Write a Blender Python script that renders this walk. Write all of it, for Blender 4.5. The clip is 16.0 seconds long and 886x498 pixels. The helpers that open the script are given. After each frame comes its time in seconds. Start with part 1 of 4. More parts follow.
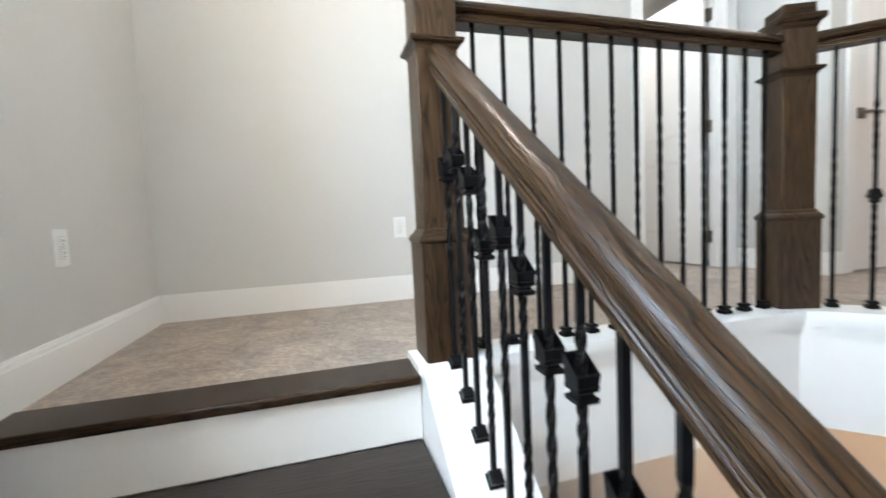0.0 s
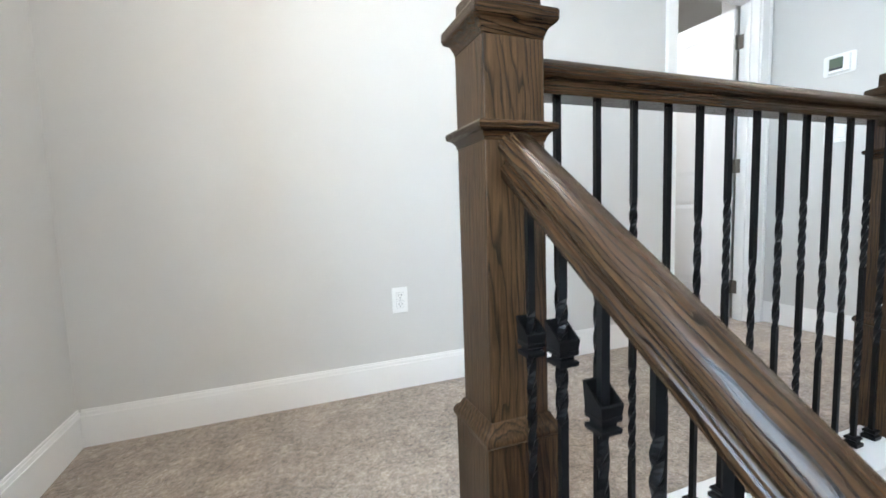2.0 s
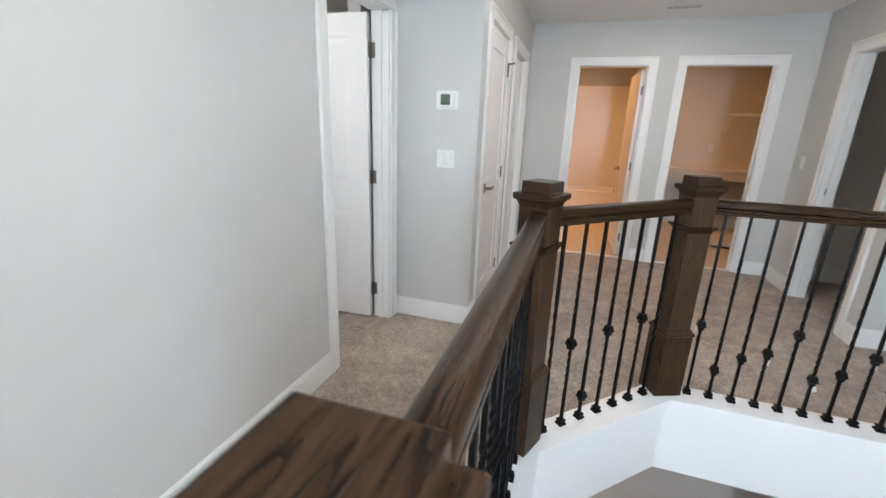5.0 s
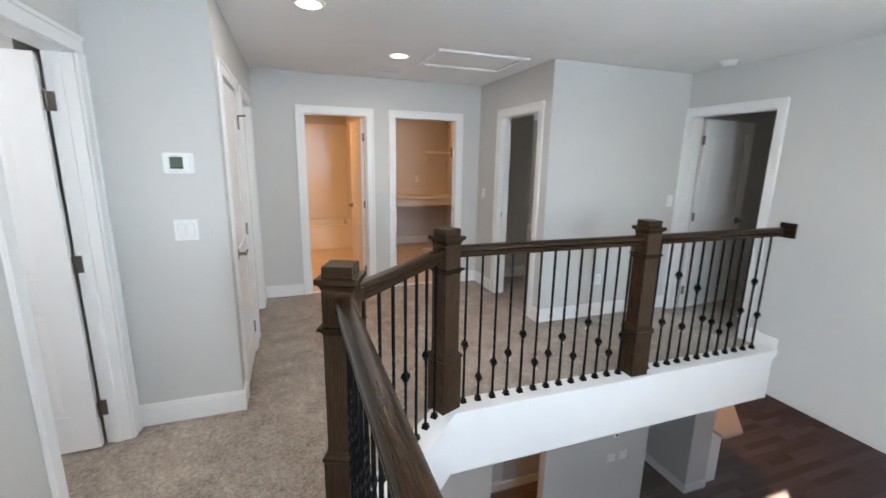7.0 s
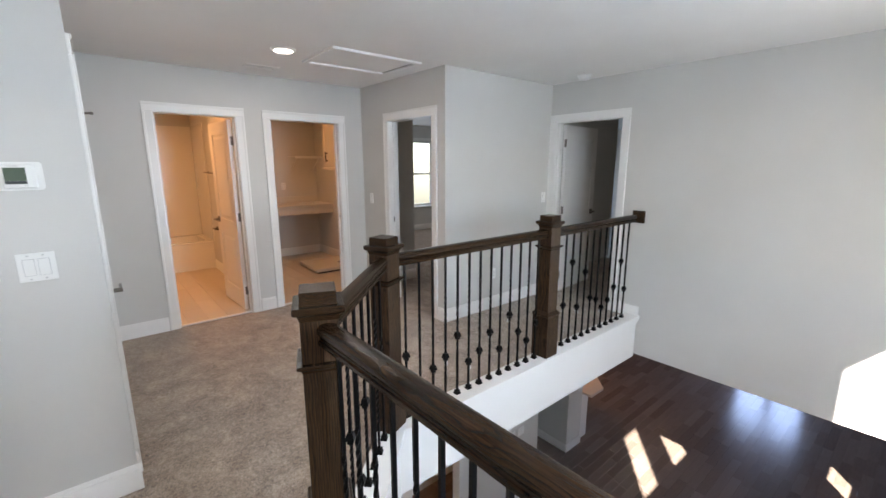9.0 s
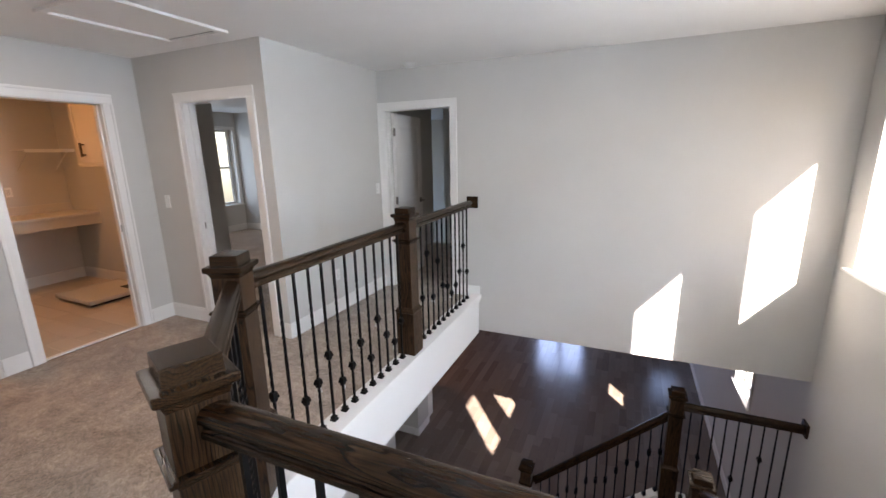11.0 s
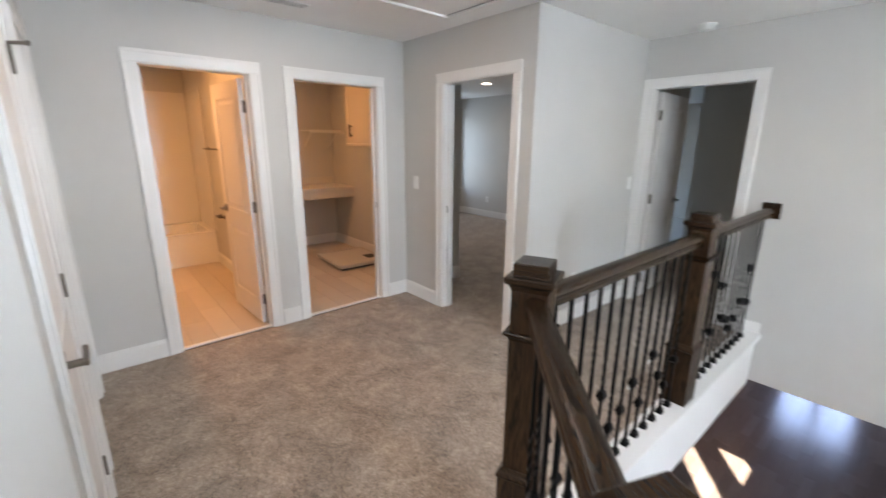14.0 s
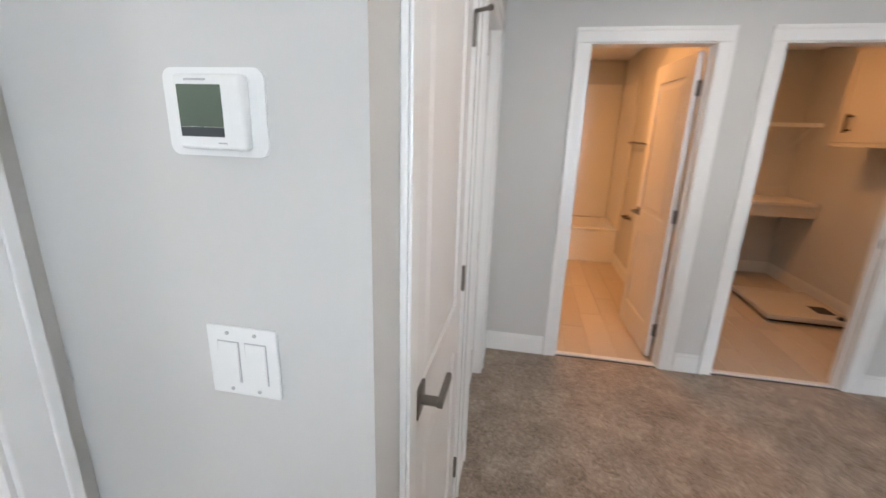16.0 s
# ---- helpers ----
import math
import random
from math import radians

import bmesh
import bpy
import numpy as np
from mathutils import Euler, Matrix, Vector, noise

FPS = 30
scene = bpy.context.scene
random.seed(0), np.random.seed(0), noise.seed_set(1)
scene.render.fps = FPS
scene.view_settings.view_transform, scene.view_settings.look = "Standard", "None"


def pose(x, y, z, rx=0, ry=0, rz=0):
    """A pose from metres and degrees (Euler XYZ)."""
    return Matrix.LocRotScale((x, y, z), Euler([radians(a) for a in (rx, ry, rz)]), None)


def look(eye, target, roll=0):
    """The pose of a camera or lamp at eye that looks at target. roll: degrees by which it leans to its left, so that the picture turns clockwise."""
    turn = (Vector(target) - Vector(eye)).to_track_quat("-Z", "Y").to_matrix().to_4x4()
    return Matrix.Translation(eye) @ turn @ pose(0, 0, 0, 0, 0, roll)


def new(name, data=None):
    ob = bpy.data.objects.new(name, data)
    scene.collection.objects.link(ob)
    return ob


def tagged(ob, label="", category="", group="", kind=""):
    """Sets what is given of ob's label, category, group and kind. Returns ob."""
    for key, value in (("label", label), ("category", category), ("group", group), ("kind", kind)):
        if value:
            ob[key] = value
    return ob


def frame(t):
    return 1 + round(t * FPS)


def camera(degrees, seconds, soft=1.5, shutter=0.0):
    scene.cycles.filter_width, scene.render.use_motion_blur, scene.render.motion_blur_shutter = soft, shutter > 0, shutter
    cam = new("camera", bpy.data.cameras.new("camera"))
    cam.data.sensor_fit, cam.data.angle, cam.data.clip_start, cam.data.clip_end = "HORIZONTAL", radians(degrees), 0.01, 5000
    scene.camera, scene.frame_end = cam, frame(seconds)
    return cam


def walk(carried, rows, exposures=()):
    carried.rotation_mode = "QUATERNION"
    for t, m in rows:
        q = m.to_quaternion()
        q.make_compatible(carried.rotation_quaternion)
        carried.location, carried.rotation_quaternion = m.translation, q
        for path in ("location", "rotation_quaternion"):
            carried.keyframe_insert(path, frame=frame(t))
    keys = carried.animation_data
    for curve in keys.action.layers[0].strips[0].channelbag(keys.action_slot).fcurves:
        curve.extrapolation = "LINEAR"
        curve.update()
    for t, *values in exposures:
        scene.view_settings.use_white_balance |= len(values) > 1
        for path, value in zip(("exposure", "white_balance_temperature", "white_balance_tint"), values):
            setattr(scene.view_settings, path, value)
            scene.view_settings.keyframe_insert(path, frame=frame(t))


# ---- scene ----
cam = camera(93.5, 16.0, shutter=0.4)
PATH = [
    (0, (0.218, 0.278, 0.437), (0.762, 2.198, 0.296), -2.7),
    (0.5, (0.168, 0.37, 0.505), (0.488, 2.34, 0.374), -2.8),
    (1, (0.126, 0.54, 0.596), (0.586, 2.476, 0.402), -2.2),
    (1.5, (0.106, 0.635, 0.693), (0.661, 2.55, 0.53), -1.6),
    (2, (0.172, 0.783, 0.795), (0.866, 2.65, 0.613), -2.0),
    (2.5, (0.231, 0.872, 0.875), (1.011, 2.691, 0.592), -3.5),
    (3, (0.263, 1.029, 1.003), (1.296, 2.723, 0.748), -3.4),
    (3.5, (0.378, 1.122, 1.112), (1.784, 2.51, 0.803), -4.0),
    (3.7, (0.407, 1.126, 1.145), (1.931, 2.364, 0.762), -2.8),
    (5.8, (0.405, 1.51, 1.437), (2.337, 1.803, 1.011), 1.2),
    (6, (0.385, 1.518, 1.451), (2.342, 1.694, 1.076), 0.8),
    (6.5, (0.419, 1.584, 1.514), (2.326, 1.143, 1.103), 2.8),
    (7, (0.433, 1.649, 1.569), (2.274, 0.992, 1.147), 1.0),
    (7.5, (0.473, 1.806, 1.573), (2.187, 0.875, 1.132), -0.5),
    (8, (0.511, 1.946, 1.572), (2.177, 0.92, 1.157), -1.9),
    (8.5, (0.626, 1.986, 1.566), (2.206, 0.832, 1.152), -1.3),
    (9, (0.742, 2.017, 1.567), (2.246, 0.76, 1.167), -0.1),
    (9.5, (0.862, 2.033, 1.562), (2.227, 0.629, 1.153), -0.5),
    (10, (0.973, 2.046, 1.566), (2.125, 0.47, 1.131), -1.0),
    (10.2, (1.007, 2.042, 1.566), (2.075, 0.409, 1.128), -1.0),
    (12.3, (1.495, 1.971, 1.582), (2.095, 0.122, 1.112), -1.5),
    (12.5, (1.537, 1.995, 1.566), (2.194, 0.164, 1.1), -1.4),
    (13, (1.633, 2.007, 1.564), (2.524, 0.28, 1.091), -0.8),
    (13.5, (1.755, 1.949, 1.562), (2.943, 0.415, 1.078), -0.0),
    (14, (1.889, 1.896, 1.548), (3.358, 0.634, 1.05), 0.4),
    (14.3, (1.951, 1.873, 1.502), (3.583, 0.804, 1.058), -0.6),
    (14.5, (2.034, 1.87, 1.53), (3.73, 0.936, 1.027), 0.5),
    (15, (2.25, 1.868, 1.528), (4.102, 1.315, 1.014), 0.9),
    (15.5, (2.412, 1.865, 1.522), (4.339, 1.732, 1.003), 1.0),
    (16, (2.57, 1.828, 1.509), (4.461, 2.187, 0.965), 1.8),
]
walk(cam, [(t, look(eye, target, roll)) for t, eye, target, roll in PATH], exposures=[(0.0, 3.78, 6750, 10), (2.5, 3.80, 6450, 10), (3.5, 3.58, 6700, 11), (6.0, 3.41, 6700, 12), (7.0, 3.47, 6600, 12), (9.0, 3.40, 6750, 14), (9.5, 3.38, 6900, 16), (12.5, 3.40, 7000, 19), (13.0, 3.46, 7050, 19), (14.5, 3.64, 6800, 13), (16.0, 3.38, 6850, 15)])

# ---- world, sun and large lights ----
SUN_WAY = Vector((0.78, -1.0, -0.93)).normalized()
world = bpy.data.worlds.new("sky")
scene.world = world
world.use_nodes = True
wn = world.node_tree
sky = wn.nodes.new("ShaderNodeTexSky")
sky.sky_type = "NISHITA"
sky.sun_disc = False
sky.sun_elevation = math.asin(-SUN_WAY.z)
sky.sun_rotation = math.atan2(-SUN_WAY.x, -SUN_WAY.y)
wn.links.new(sky.outputs[0], wn.nodes["Background"].inputs[0])
wn.nodes["Background"].inputs[1].default_value = 0.06

sun_data = bpy.data.lights.new("sun", "SUN")
sun_data.energy, sun_data.angle, sun_data.color = 5.0, radians(0.5), (1.0, 0.95, 0.87)
sun = new("sun", sun_data)
sun.matrix_world = look((-6, 8, 8), Vector((-6, 8, 8)) + SUN_WAY)


DIM = 0.06            # lamps against the sun


def area(name, eye, target, w, h, watts, colour):
    data = bpy.data.lights.new(name, "AREA")
    data.shape, data.size, data.size_y, data.energy, data.color = "RECTANGLE", w, h, watts * DIM, colour
    ob = new(name, data)
    ob.matrix_world = look(eye, target)
    return ob


def spot_disc(name, x, y, z, r, watts, colour):
    data = bpy.data.lights.new(name, "AREA")
    data.shape, data.size, data.energy, data.color = "DISK", r * 2, watts * DIM, colour
    ob = new(name, data)
    ob.matrix_world = pose(x, y, z)
    return ob


DAY = (0.61, 0.805, 1.0)
WARM = (1.0, 0.47, 0.17)
LEFT = -0.57       # wall beside the stairs
SIDE = -0.38       # the same outer wall past the landing, with windows
WINDOWS = [(-1.87, -1.13), (-0.81, -0.07), (0.25, 0.99)]
WZ = (0.67, 2.08)
LOWWIN = (-4.30, -3.62, -1.55, -0.95)
GREAT = [(-0.30, 0.25, -2.1, -1.5), (2.0, 2.52, -2.95, -1.75), (2.62, 3.15, -2.95, -1.75)]
for (lo, hi), watts in zip(WINDOWS, (2, 10, 80)):
    area("window_daylight", (SIDE - 0.19, (lo + hi) / 2, 1.43), (3, (lo + hi) / 2, 1.43), hi - lo - 0.1, 1.1, watts, DAY)
for (lo, hi, bot, top), watts in zip(GREAT, (5, 28, 28)):
    area("great_room_daylight", ((lo + hi) / 2, -8.93, (bot + top) / 2), ((lo + hi) / 2, 0, (bot + top) / 2), hi - lo, top - bot, watts, (0.42, 0.58, 1.0))
area("bedroom_daylight", (8.87, -4.03, 1.35), (0, -4.03, 1.2), 0.75, 1.4, 14, DAY)
# unseen lamp added to brighten the leaf of the open door
spot_disc("north_room_fill", 2.35, 3.7, 2.42, 0.06, 30, (0.95, 0.97, 1.0))
# weak fill with no seen source, so the back door's leaf shows
spot_disc("south_room_fill", 2.3, -3.7, 2.42, 0.06, 3, (1.0, 0.95, 0.88))
# the third is unseen, set over the landing to brighten it
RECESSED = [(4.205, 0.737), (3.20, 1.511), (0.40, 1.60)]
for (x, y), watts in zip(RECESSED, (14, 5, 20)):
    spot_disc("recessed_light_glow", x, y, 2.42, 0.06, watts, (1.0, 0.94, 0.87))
spot_disc("bedroom_light_glow", 6.72, -3.12, 2.425, 0.06, 18, (1.0, 0.86, 0.70))
spot_disc("bath_light_glow", 6.6, 1.45, 2.40, 0.12, 44, WARM)
spot_disc("laundry_light_glow", 6.6, 0.15, 2.40, 0.12, 20, WARM)
spot_disc("kitchen_light_glow", 5.6, -4.6, -0.47, 0.1, 30, WARM)
# added warm lamp, never in view, to lift the lower hall wall
spot_disc("lower_hall_fill", 3.0, 2.0, -0.452, 0.06, 26, (1.0, 0.66, 0.42))
spot_disc("passage_light_glow", 4.9, -0.6, -0.47, 0.1, 14, WARM)

# ---- materials ----


def mat(name, rough=0.5, metal=0.0):
    m = bpy.data.materials.new(name)
    m.use_nodes = True
    nt = m.node_tree
    b = nt.nodes["Principled BSDF"]
    b.inputs["Roughness"].default_value = rough
    b.inputs["Metallic"].default_value = metal
    return m, nt, b


def node(nt, kind, **inputs):
    n = nt.nodes.new(kind)
    for k, v in inputs.items():
        n.inputs[k.replace("_", " ")].default_value = v
    return n


def coords(nt, scale=(1, 1, 1), turn=(0, 0, 0), generated="Object"):
    tc = nt.nodes.new("ShaderNodeTexCoord")
    mp = nt.nodes.new("ShaderNodeMapping")
    mp.inputs["Scale"].default_value = scale
    mp.inputs["Rotation"].default_value = turn
    nt.links.new(tc.outputs[generated], mp.inputs[0])
    return mp.outputs[0]


def ramp(nt, src, stops):
    r = nt.nodes.new("ShaderNodeValToRGB")
    el = r.color_ramp.elements
    while len(el) < len(stops):
        el.new(0.5)
    for e, (p, c) in zip(el, stops):
        e.position, e.color = p, (*c, 1)
    nt.links.new(src, r.inputs[0])
    return r.outputs[0]


def bump(nt, b, src, strength, dist):
    n = nt.nodes.new("ShaderNodeBump")
    n.inputs["Strength"].default_value, n.inputs["Distance"].default_value = strength, dist
    nt.links.new(src, n.inputs["Height"])
    nt.links.new(n.outputs[0], b.inputs["Normal"])


def paint(name, colour, rough, peel=0.15, grain=160, vary=0.03):
    m, nt, b = mat(name, rough)
    p = coords(nt)
    big = node(nt, "ShaderNodeTexNoise", Scale=1.3, Detail=4.0)
    fine = node(nt, "ShaderNodeTexNoise", Scale=grain, Detail=2.0)
    nt.links.new(p, big.inputs["Vector"])
    nt.links.new(p, fine.inputs["Vector"])
    lo = tuple(c * (1 - vary) for c in colour)
    hi = tuple(min(1, c * (1 + vary)) for c in colour)
    nt.links.new(ramp(nt, big.outputs[0], [(0.3, lo), (0.7, hi)]), b.inputs["Base Color"])
    bump(nt, b, fine.outputs[0], peel, 0.002)
    return m


def maths(nt, kind, a, b=None, c=None):
    """One math node; each input is a socket or a number."""
    n = nt.nodes.new("ShaderNodeMath")
    n.operation = kind
    for k, v in enumerate((a, b, c)):
        if isinstance(v, (int, float)):
            n.inputs[k].default_value = v
        elif v is not None:
            nt.links.new(v, n.inputs[k])
    return n.outputs[0]


def wood(name, dark, mid, light, ring, rough, axis="Z", bump_strength=0.25):
    """Open-grained stained oak sawn from a log: growth rings round a pith beside the piece, pores along the given axis."""
    m, nt, b = mat(name, rough)
    i = "XYZ".index(axis)
    p = coords(nt)
    info = nt.nodes.new("ShaderNodeObjectInfo")
    rnd = info.outputs["Random"]
    # slow wander of the rings along the piece
    slow = node(nt, "ShaderNodeTexNoise", Scale=1.0, Detail=3.0, Roughness=0.55)
    mp = nt.nodes.new("ShaderNodeMapping")
    mp.inputs["Scale"].default_value = tuple(2.0 if j == i else 11.0 for j in range(3))
    nt.links.new(p, mp.inputs[0])
    place = nt.nodes.new("ShaderNodeVectorMath")
    place.operation = "ADD"
    away = nt.nodes.new("ShaderNodeCombineXYZ")
    for k in range(3):
        nt.links.new(maths(nt, "MULTIPLY", rnd, 31.0 + 17.0 * k), away.inputs[k])
    nt.links.new(mp.outputs[0], place.inputs[0])
    nt.links.new(away.outputs[0], place.inputs[1])
    nt.links.new(place.outputs[0], slow.inputs["Vector"])
    xyz = nt.nodes.new("ShaderNodeSeparateXYZ")
    nt.links.new(p, xyz.inputs[0])
    u, v = [xyz.outputs[j] for j in range(3) if j != i]
    along = xyz.outputs[i]
    pith = maths(nt, "MULTIPLY_ADD", rnd, 0.06, 0.02)
    uu = maths(nt, "ADD", maths(nt, "ADD", u, pith), maths(nt, "MULTIPLY", along, 0.045))
    vv = maths(nt, "ADD", v, 0.115)
    r2 = maths(nt, "ADD", maths(nt, "MULTIPLY", uu, uu), maths(nt, "MULTIPLY", maths(nt, "MULTIPLY", vv, vv), 1.3))
    radius = maths(nt, "MULTIPLY_ADD", slow.outputs[0], 0.085, maths(nt, "SQRT", r2))
    phase = maths(nt, "FRACT", maths(nt, "DIVIDE", radius, ring))
    # dark early wood, then a slow rise to the pale late wood
    band = maths(nt, "MULTIPLY", maths(nt, "SMOOTH_MIN", maths(nt, "MULTIPLY", phase, 3.4), maths(nt, "MULTIPLY_ADD", phase, -0.45, 1.15), 0.2), 1.0)
    mp2 = nt.nodes.new("ShaderNodeMapping")
    mp2.inputs["Scale"].default_value = tuple(11.0 if j == i else 300.0 for j in range(3))
    nt.links.new(p, mp2.inputs[0])
    pores = node(nt, "ShaderNodeTexNoise", Scale=1.0, Detail=3.0, Roughness=0.65)
    nt.links.new(mp2.outputs[0], pores.inputs["Vector"])
    tone = maths(nt, "ADD", maths(nt, "MULTIPLY", band, 0.72), maths(nt, "MULTIPLY_ADD", pores.outputs[0], 1.6, -0.84))
    stain = node(nt, "ShaderNodeTexNoise", Scale=5.0, Detail=3.0)
    nt.links.new(p, stain.inputs["Vector"])
    tone = maths(nt, "ADD", tone, maths(nt, "MULTIPLY_ADD", stain.outputs[0], 0.36, -0.18))
    nt.links.new(ramp(nt, tone, [(0.10, dark), (0.48, mid), (0.92, light)]), b.inputs["Base Color"])
    bump(nt, b, tone, bump_strength, 0.0012)
    b.inputs["Specular IOR Level"].default_value = 0.25
    return m


WALL = paint("wall_paint", (0.585, 0.575, 0.552), 0.65, 0.12, 220)
CEIL = paint("ceiling_paint", (0.83, 0.825, 0.81), 0.8, 0.35, 70)
TRIM = paint("trim_paint", (0.80, 0.79, 0.77), 0.35, 0.04, 60, 0.015)
DOORP = paint("door_paint", (0.78, 0.76, 0.74), 0.4, 0.06, 80, 0.02)
PLASTIC = paint("white_plastic", (0.80, 0.80, 0.78), 0.3, 0.0, 60, 0.01)
OAK_Z = wood("stained_oak_upright", (0.0035, 0.0018, 0.0011), (0.029, 0.0146, 0.0066), (0.074, 0.0390, 0.0172), 0.0110, 0.38, "Z", 0.35)
OAK_X = wood("stained_oak_rail", (0.0035, 0.0018, 0.0011), (0.022, 0.0110, 0.0051), (0.049, 0.0255, 0.0116), 0.0085, 0.27, "X", 0.25)
IRON = mat("black_iron", 0.40)[0]
IRON.node_tree.nodes["Principled BSDF"].inputs["Specular IOR Level"].default_value = 0.14
IRON.node_tree.nodes["Principled BSDF"].inputs["Base Color"].default_value = (0.0035, 0.0035, 0.0038, 1)
NICKEL = mat("brushed_nickel", 0.32, 1.0)[0]
NICKEL.node_tree.nodes["Principled BSDF"].inputs["Base Color"].default_value = (0.21, 0.19, 0.17, 1)
# also put where only shade is: hatch gap, vent duct, under the pan
DARK = mat("dark_slot_and_shade", 0.6)[0]
DARK.node_tree.nodes["Principled BSDF"].inputs["Base Color"].default_value = (0.03, 0.03, 0.03, 1)


def carpet_material():
    """Cut-pile carpet: fine tufts, clumps of pile lying this way and that, and soft trodden patches."""
    m, nt, b = mat("carpet", 0.95)
    p = coords(nt)
    total = None
    for scale, detail, rough, twist, weight in ((110.0, 3.0, 0.7, 0.0, 0.31), (48.0, 4.0, 0.7, 0.6, 0.31), (15.0, 5.0, 0.65, 1.0, 0.16), (4.5, 5.0, 0.6, 0.8, 0.22)):
        n = node(nt, "ShaderNodeTexNoise", Scale=scale, Detail=detail, Roughness=rough, Distortion=twist)
        nt.links.new(p, n.inputs["Vector"])
        a = nt.nodes.new("ShaderNodeMath")
        a.operation = "MULTIPLY_ADD"
        a.inputs[1].default_value = weight
        a.inputs[2].default_value = 0.0
        nt.links.new(n.outputs[0], a.inputs[0])
        if total is not None:
            nt.links.new(total, a.inputs[2])
        total = a.outputs[0]
    nt.links.new(ramp(nt, total, [(0.395, (0.105, 0.081, 0.062)), (0.51, (0.315, 0.246, 0.190)), (0.625, (0.58, 0.480, 0.390))]), b.inputs["Base Color"])
    b.inputs["Sheen Weight"].default_value = 0.3
    bump(nt, b, total, 1.0, 0.016)
    return m


CARPET = carpet_material()


def plank_material(name, dark, light, rough):
    m, nt, b = mat(name, rough)
    info = nt.nodes.new("ShaderNodeObjectInfo")
    geo = nt.nodes.new("ShaderNodeNewGeometry")
    add = nt.nodes.new("ShaderNodeMath")
    add.operation = "ADD"
    nt.links.new(info.outputs["Random"], add.inputs[0])
    nt.links.new(geo.outputs["Random Per Island"], add.inputs[1])
    fr = nt.nodes.new("ShaderNodeMath")
    fr.operation = "FRACT"
    nt.links.new(add.outputs[0], fr.inputs[0])
    p = coords(nt, (14, 0.9, 1))
    grain = node(nt, "ShaderNodeTexNoise", Scale=6.0, Detail=5.0, Roughness=0.65)
    nt.links.new(p, grain.inputs["Vector"])
    mixer = nt.nodes.new("ShaderNodeMath")
    mixer.operation = "MULTIPLY_ADD"
    mixer.inputs[1].default_value = 0.42
    nt.links.new(fr.outputs[0], mixer.inputs[0])
    half = nt.nodes.new("ShaderNodeMath")
    half.operation = "MULTIPLY"
    half.inputs[1].default_value = 0.6
    nt.links.new(grain.outputs[0], half.inputs[0])
    nt.links.new(half.outputs[0], mixer.inputs[2])
    nt.links.new(ramp(nt, mixer.outputs[0], [(0.15, dark), (0.8, light)]), b.inputs["Base Color"])
    bump(nt, b, grain.outputs[0], 0.15, 0.002)
    return m


DARKFLOOR = plank_material("dark_hardwood", (0.105, 0.080, 0.066), (0.200, 0.158, 0.130), 0.24)
TREAD = wood("dark_tread", (0.012, 0.009, 0.008), (0.026, 0.020, 0.017), (0.045, 0.036, 0.030), 0.012, 0.3, "X", 0.08)
BATHFLOOR = plank_material("pale_vinyl_plank", (0.46, 0.38, 0.30), (0.60, 0.51, 0.41), 0.45)

# ---- mesh helpers ----


def box(bm, x0, y0, z0, x1, y1, z1):
    m = Matrix.Translation(((x0 + x1) / 2, (y0 + y1) / 2, (z0 + z1) / 2)) @ Matrix.Diagonal((abs(x1 - x0), abs(y1 - y0), abs(z1 - z0), 1))
    return bmesh.ops.create_cube(bm, size=1, matrix=m)["verts"]


def bevel(bm, width, segments=2, verts=None):
    edges = bm.edges[:] if verts is None else list({e for v in verts for e in v.link_edges})
    bmesh.ops.bevel(bm, geom=edges, offset=width, segments=segments, affect="EDGES", profile=0.5)


def cyl(bm, a, b, r, r2=None, seg=16):
    a, b = Vector(a), Vector(b)
    m = Matrix.Translation((a + b) / 2) @ (b - a).to_track_quat("Z", "Y").to_matrix().to_4x4()
    return bmesh.ops.create_cone(bm, cap_ends=True, segments=seg, radius1=r, radius2=r if r2 is None else r2, depth=(b - a).length, matrix=m)["verts"]


def prism(bm, profile, m0, m1):
    """A closed profile of (u, v) pairs swept from the pose m0 to m1; it lies in their x and z."""
    rows = [[bm.verts.new(m @ Vector((u, 0, v))) for u, v in profile] for m in (m0, m1)]
    n = len(profile)
    for i in range(n):
        bm.faces.new((rows[0][i], rows[0][(i + 1) % n], rows[1][(i + 1) % n], rows[1][i]))
    bm.faces.new(rows[0][::-1])
    bm.faces.new(rows[1])


def mesh(name, bm, material, smooth=False):
    bmesh.ops.recalc_face_normals(bm, faces=bm.faces[:])
    me = bpy.data.meshes.new(name)
    bm.to_mesh(me)
    bm.free()
    me.materials.append(material)
    if smooth:
        me.polygons.foreach_set("use_smooth", [True] * len(me.polygons))
        me.set_sharp_from_angle(angle=radians(32))
    return me


def part(name, bm, material, parent, label="", smooth=False):
    ob = new(name, mesh(name, bm, material, smooth))
    ob.parent = parent
    if label:
        ob["label"] = label
    return ob


def shared(name, me, parent, m=None):
    ob = new(name, me)
    ob.parent = parent
    if m is not None:
        ob.matrix_basis = m
    return ob


def thing(name, label, category, m=None, group="", kind=""):
    ob = new(name)
    if m is not None:
        ob.matrix_basis = m
    return tagged(ob, label, category, group, kind)


def structure(name, bm, material, label="", category=""):
    return tagged(new(name, mesh(name, bm, material)), label, category or name.split("_")[0], kind="structure")


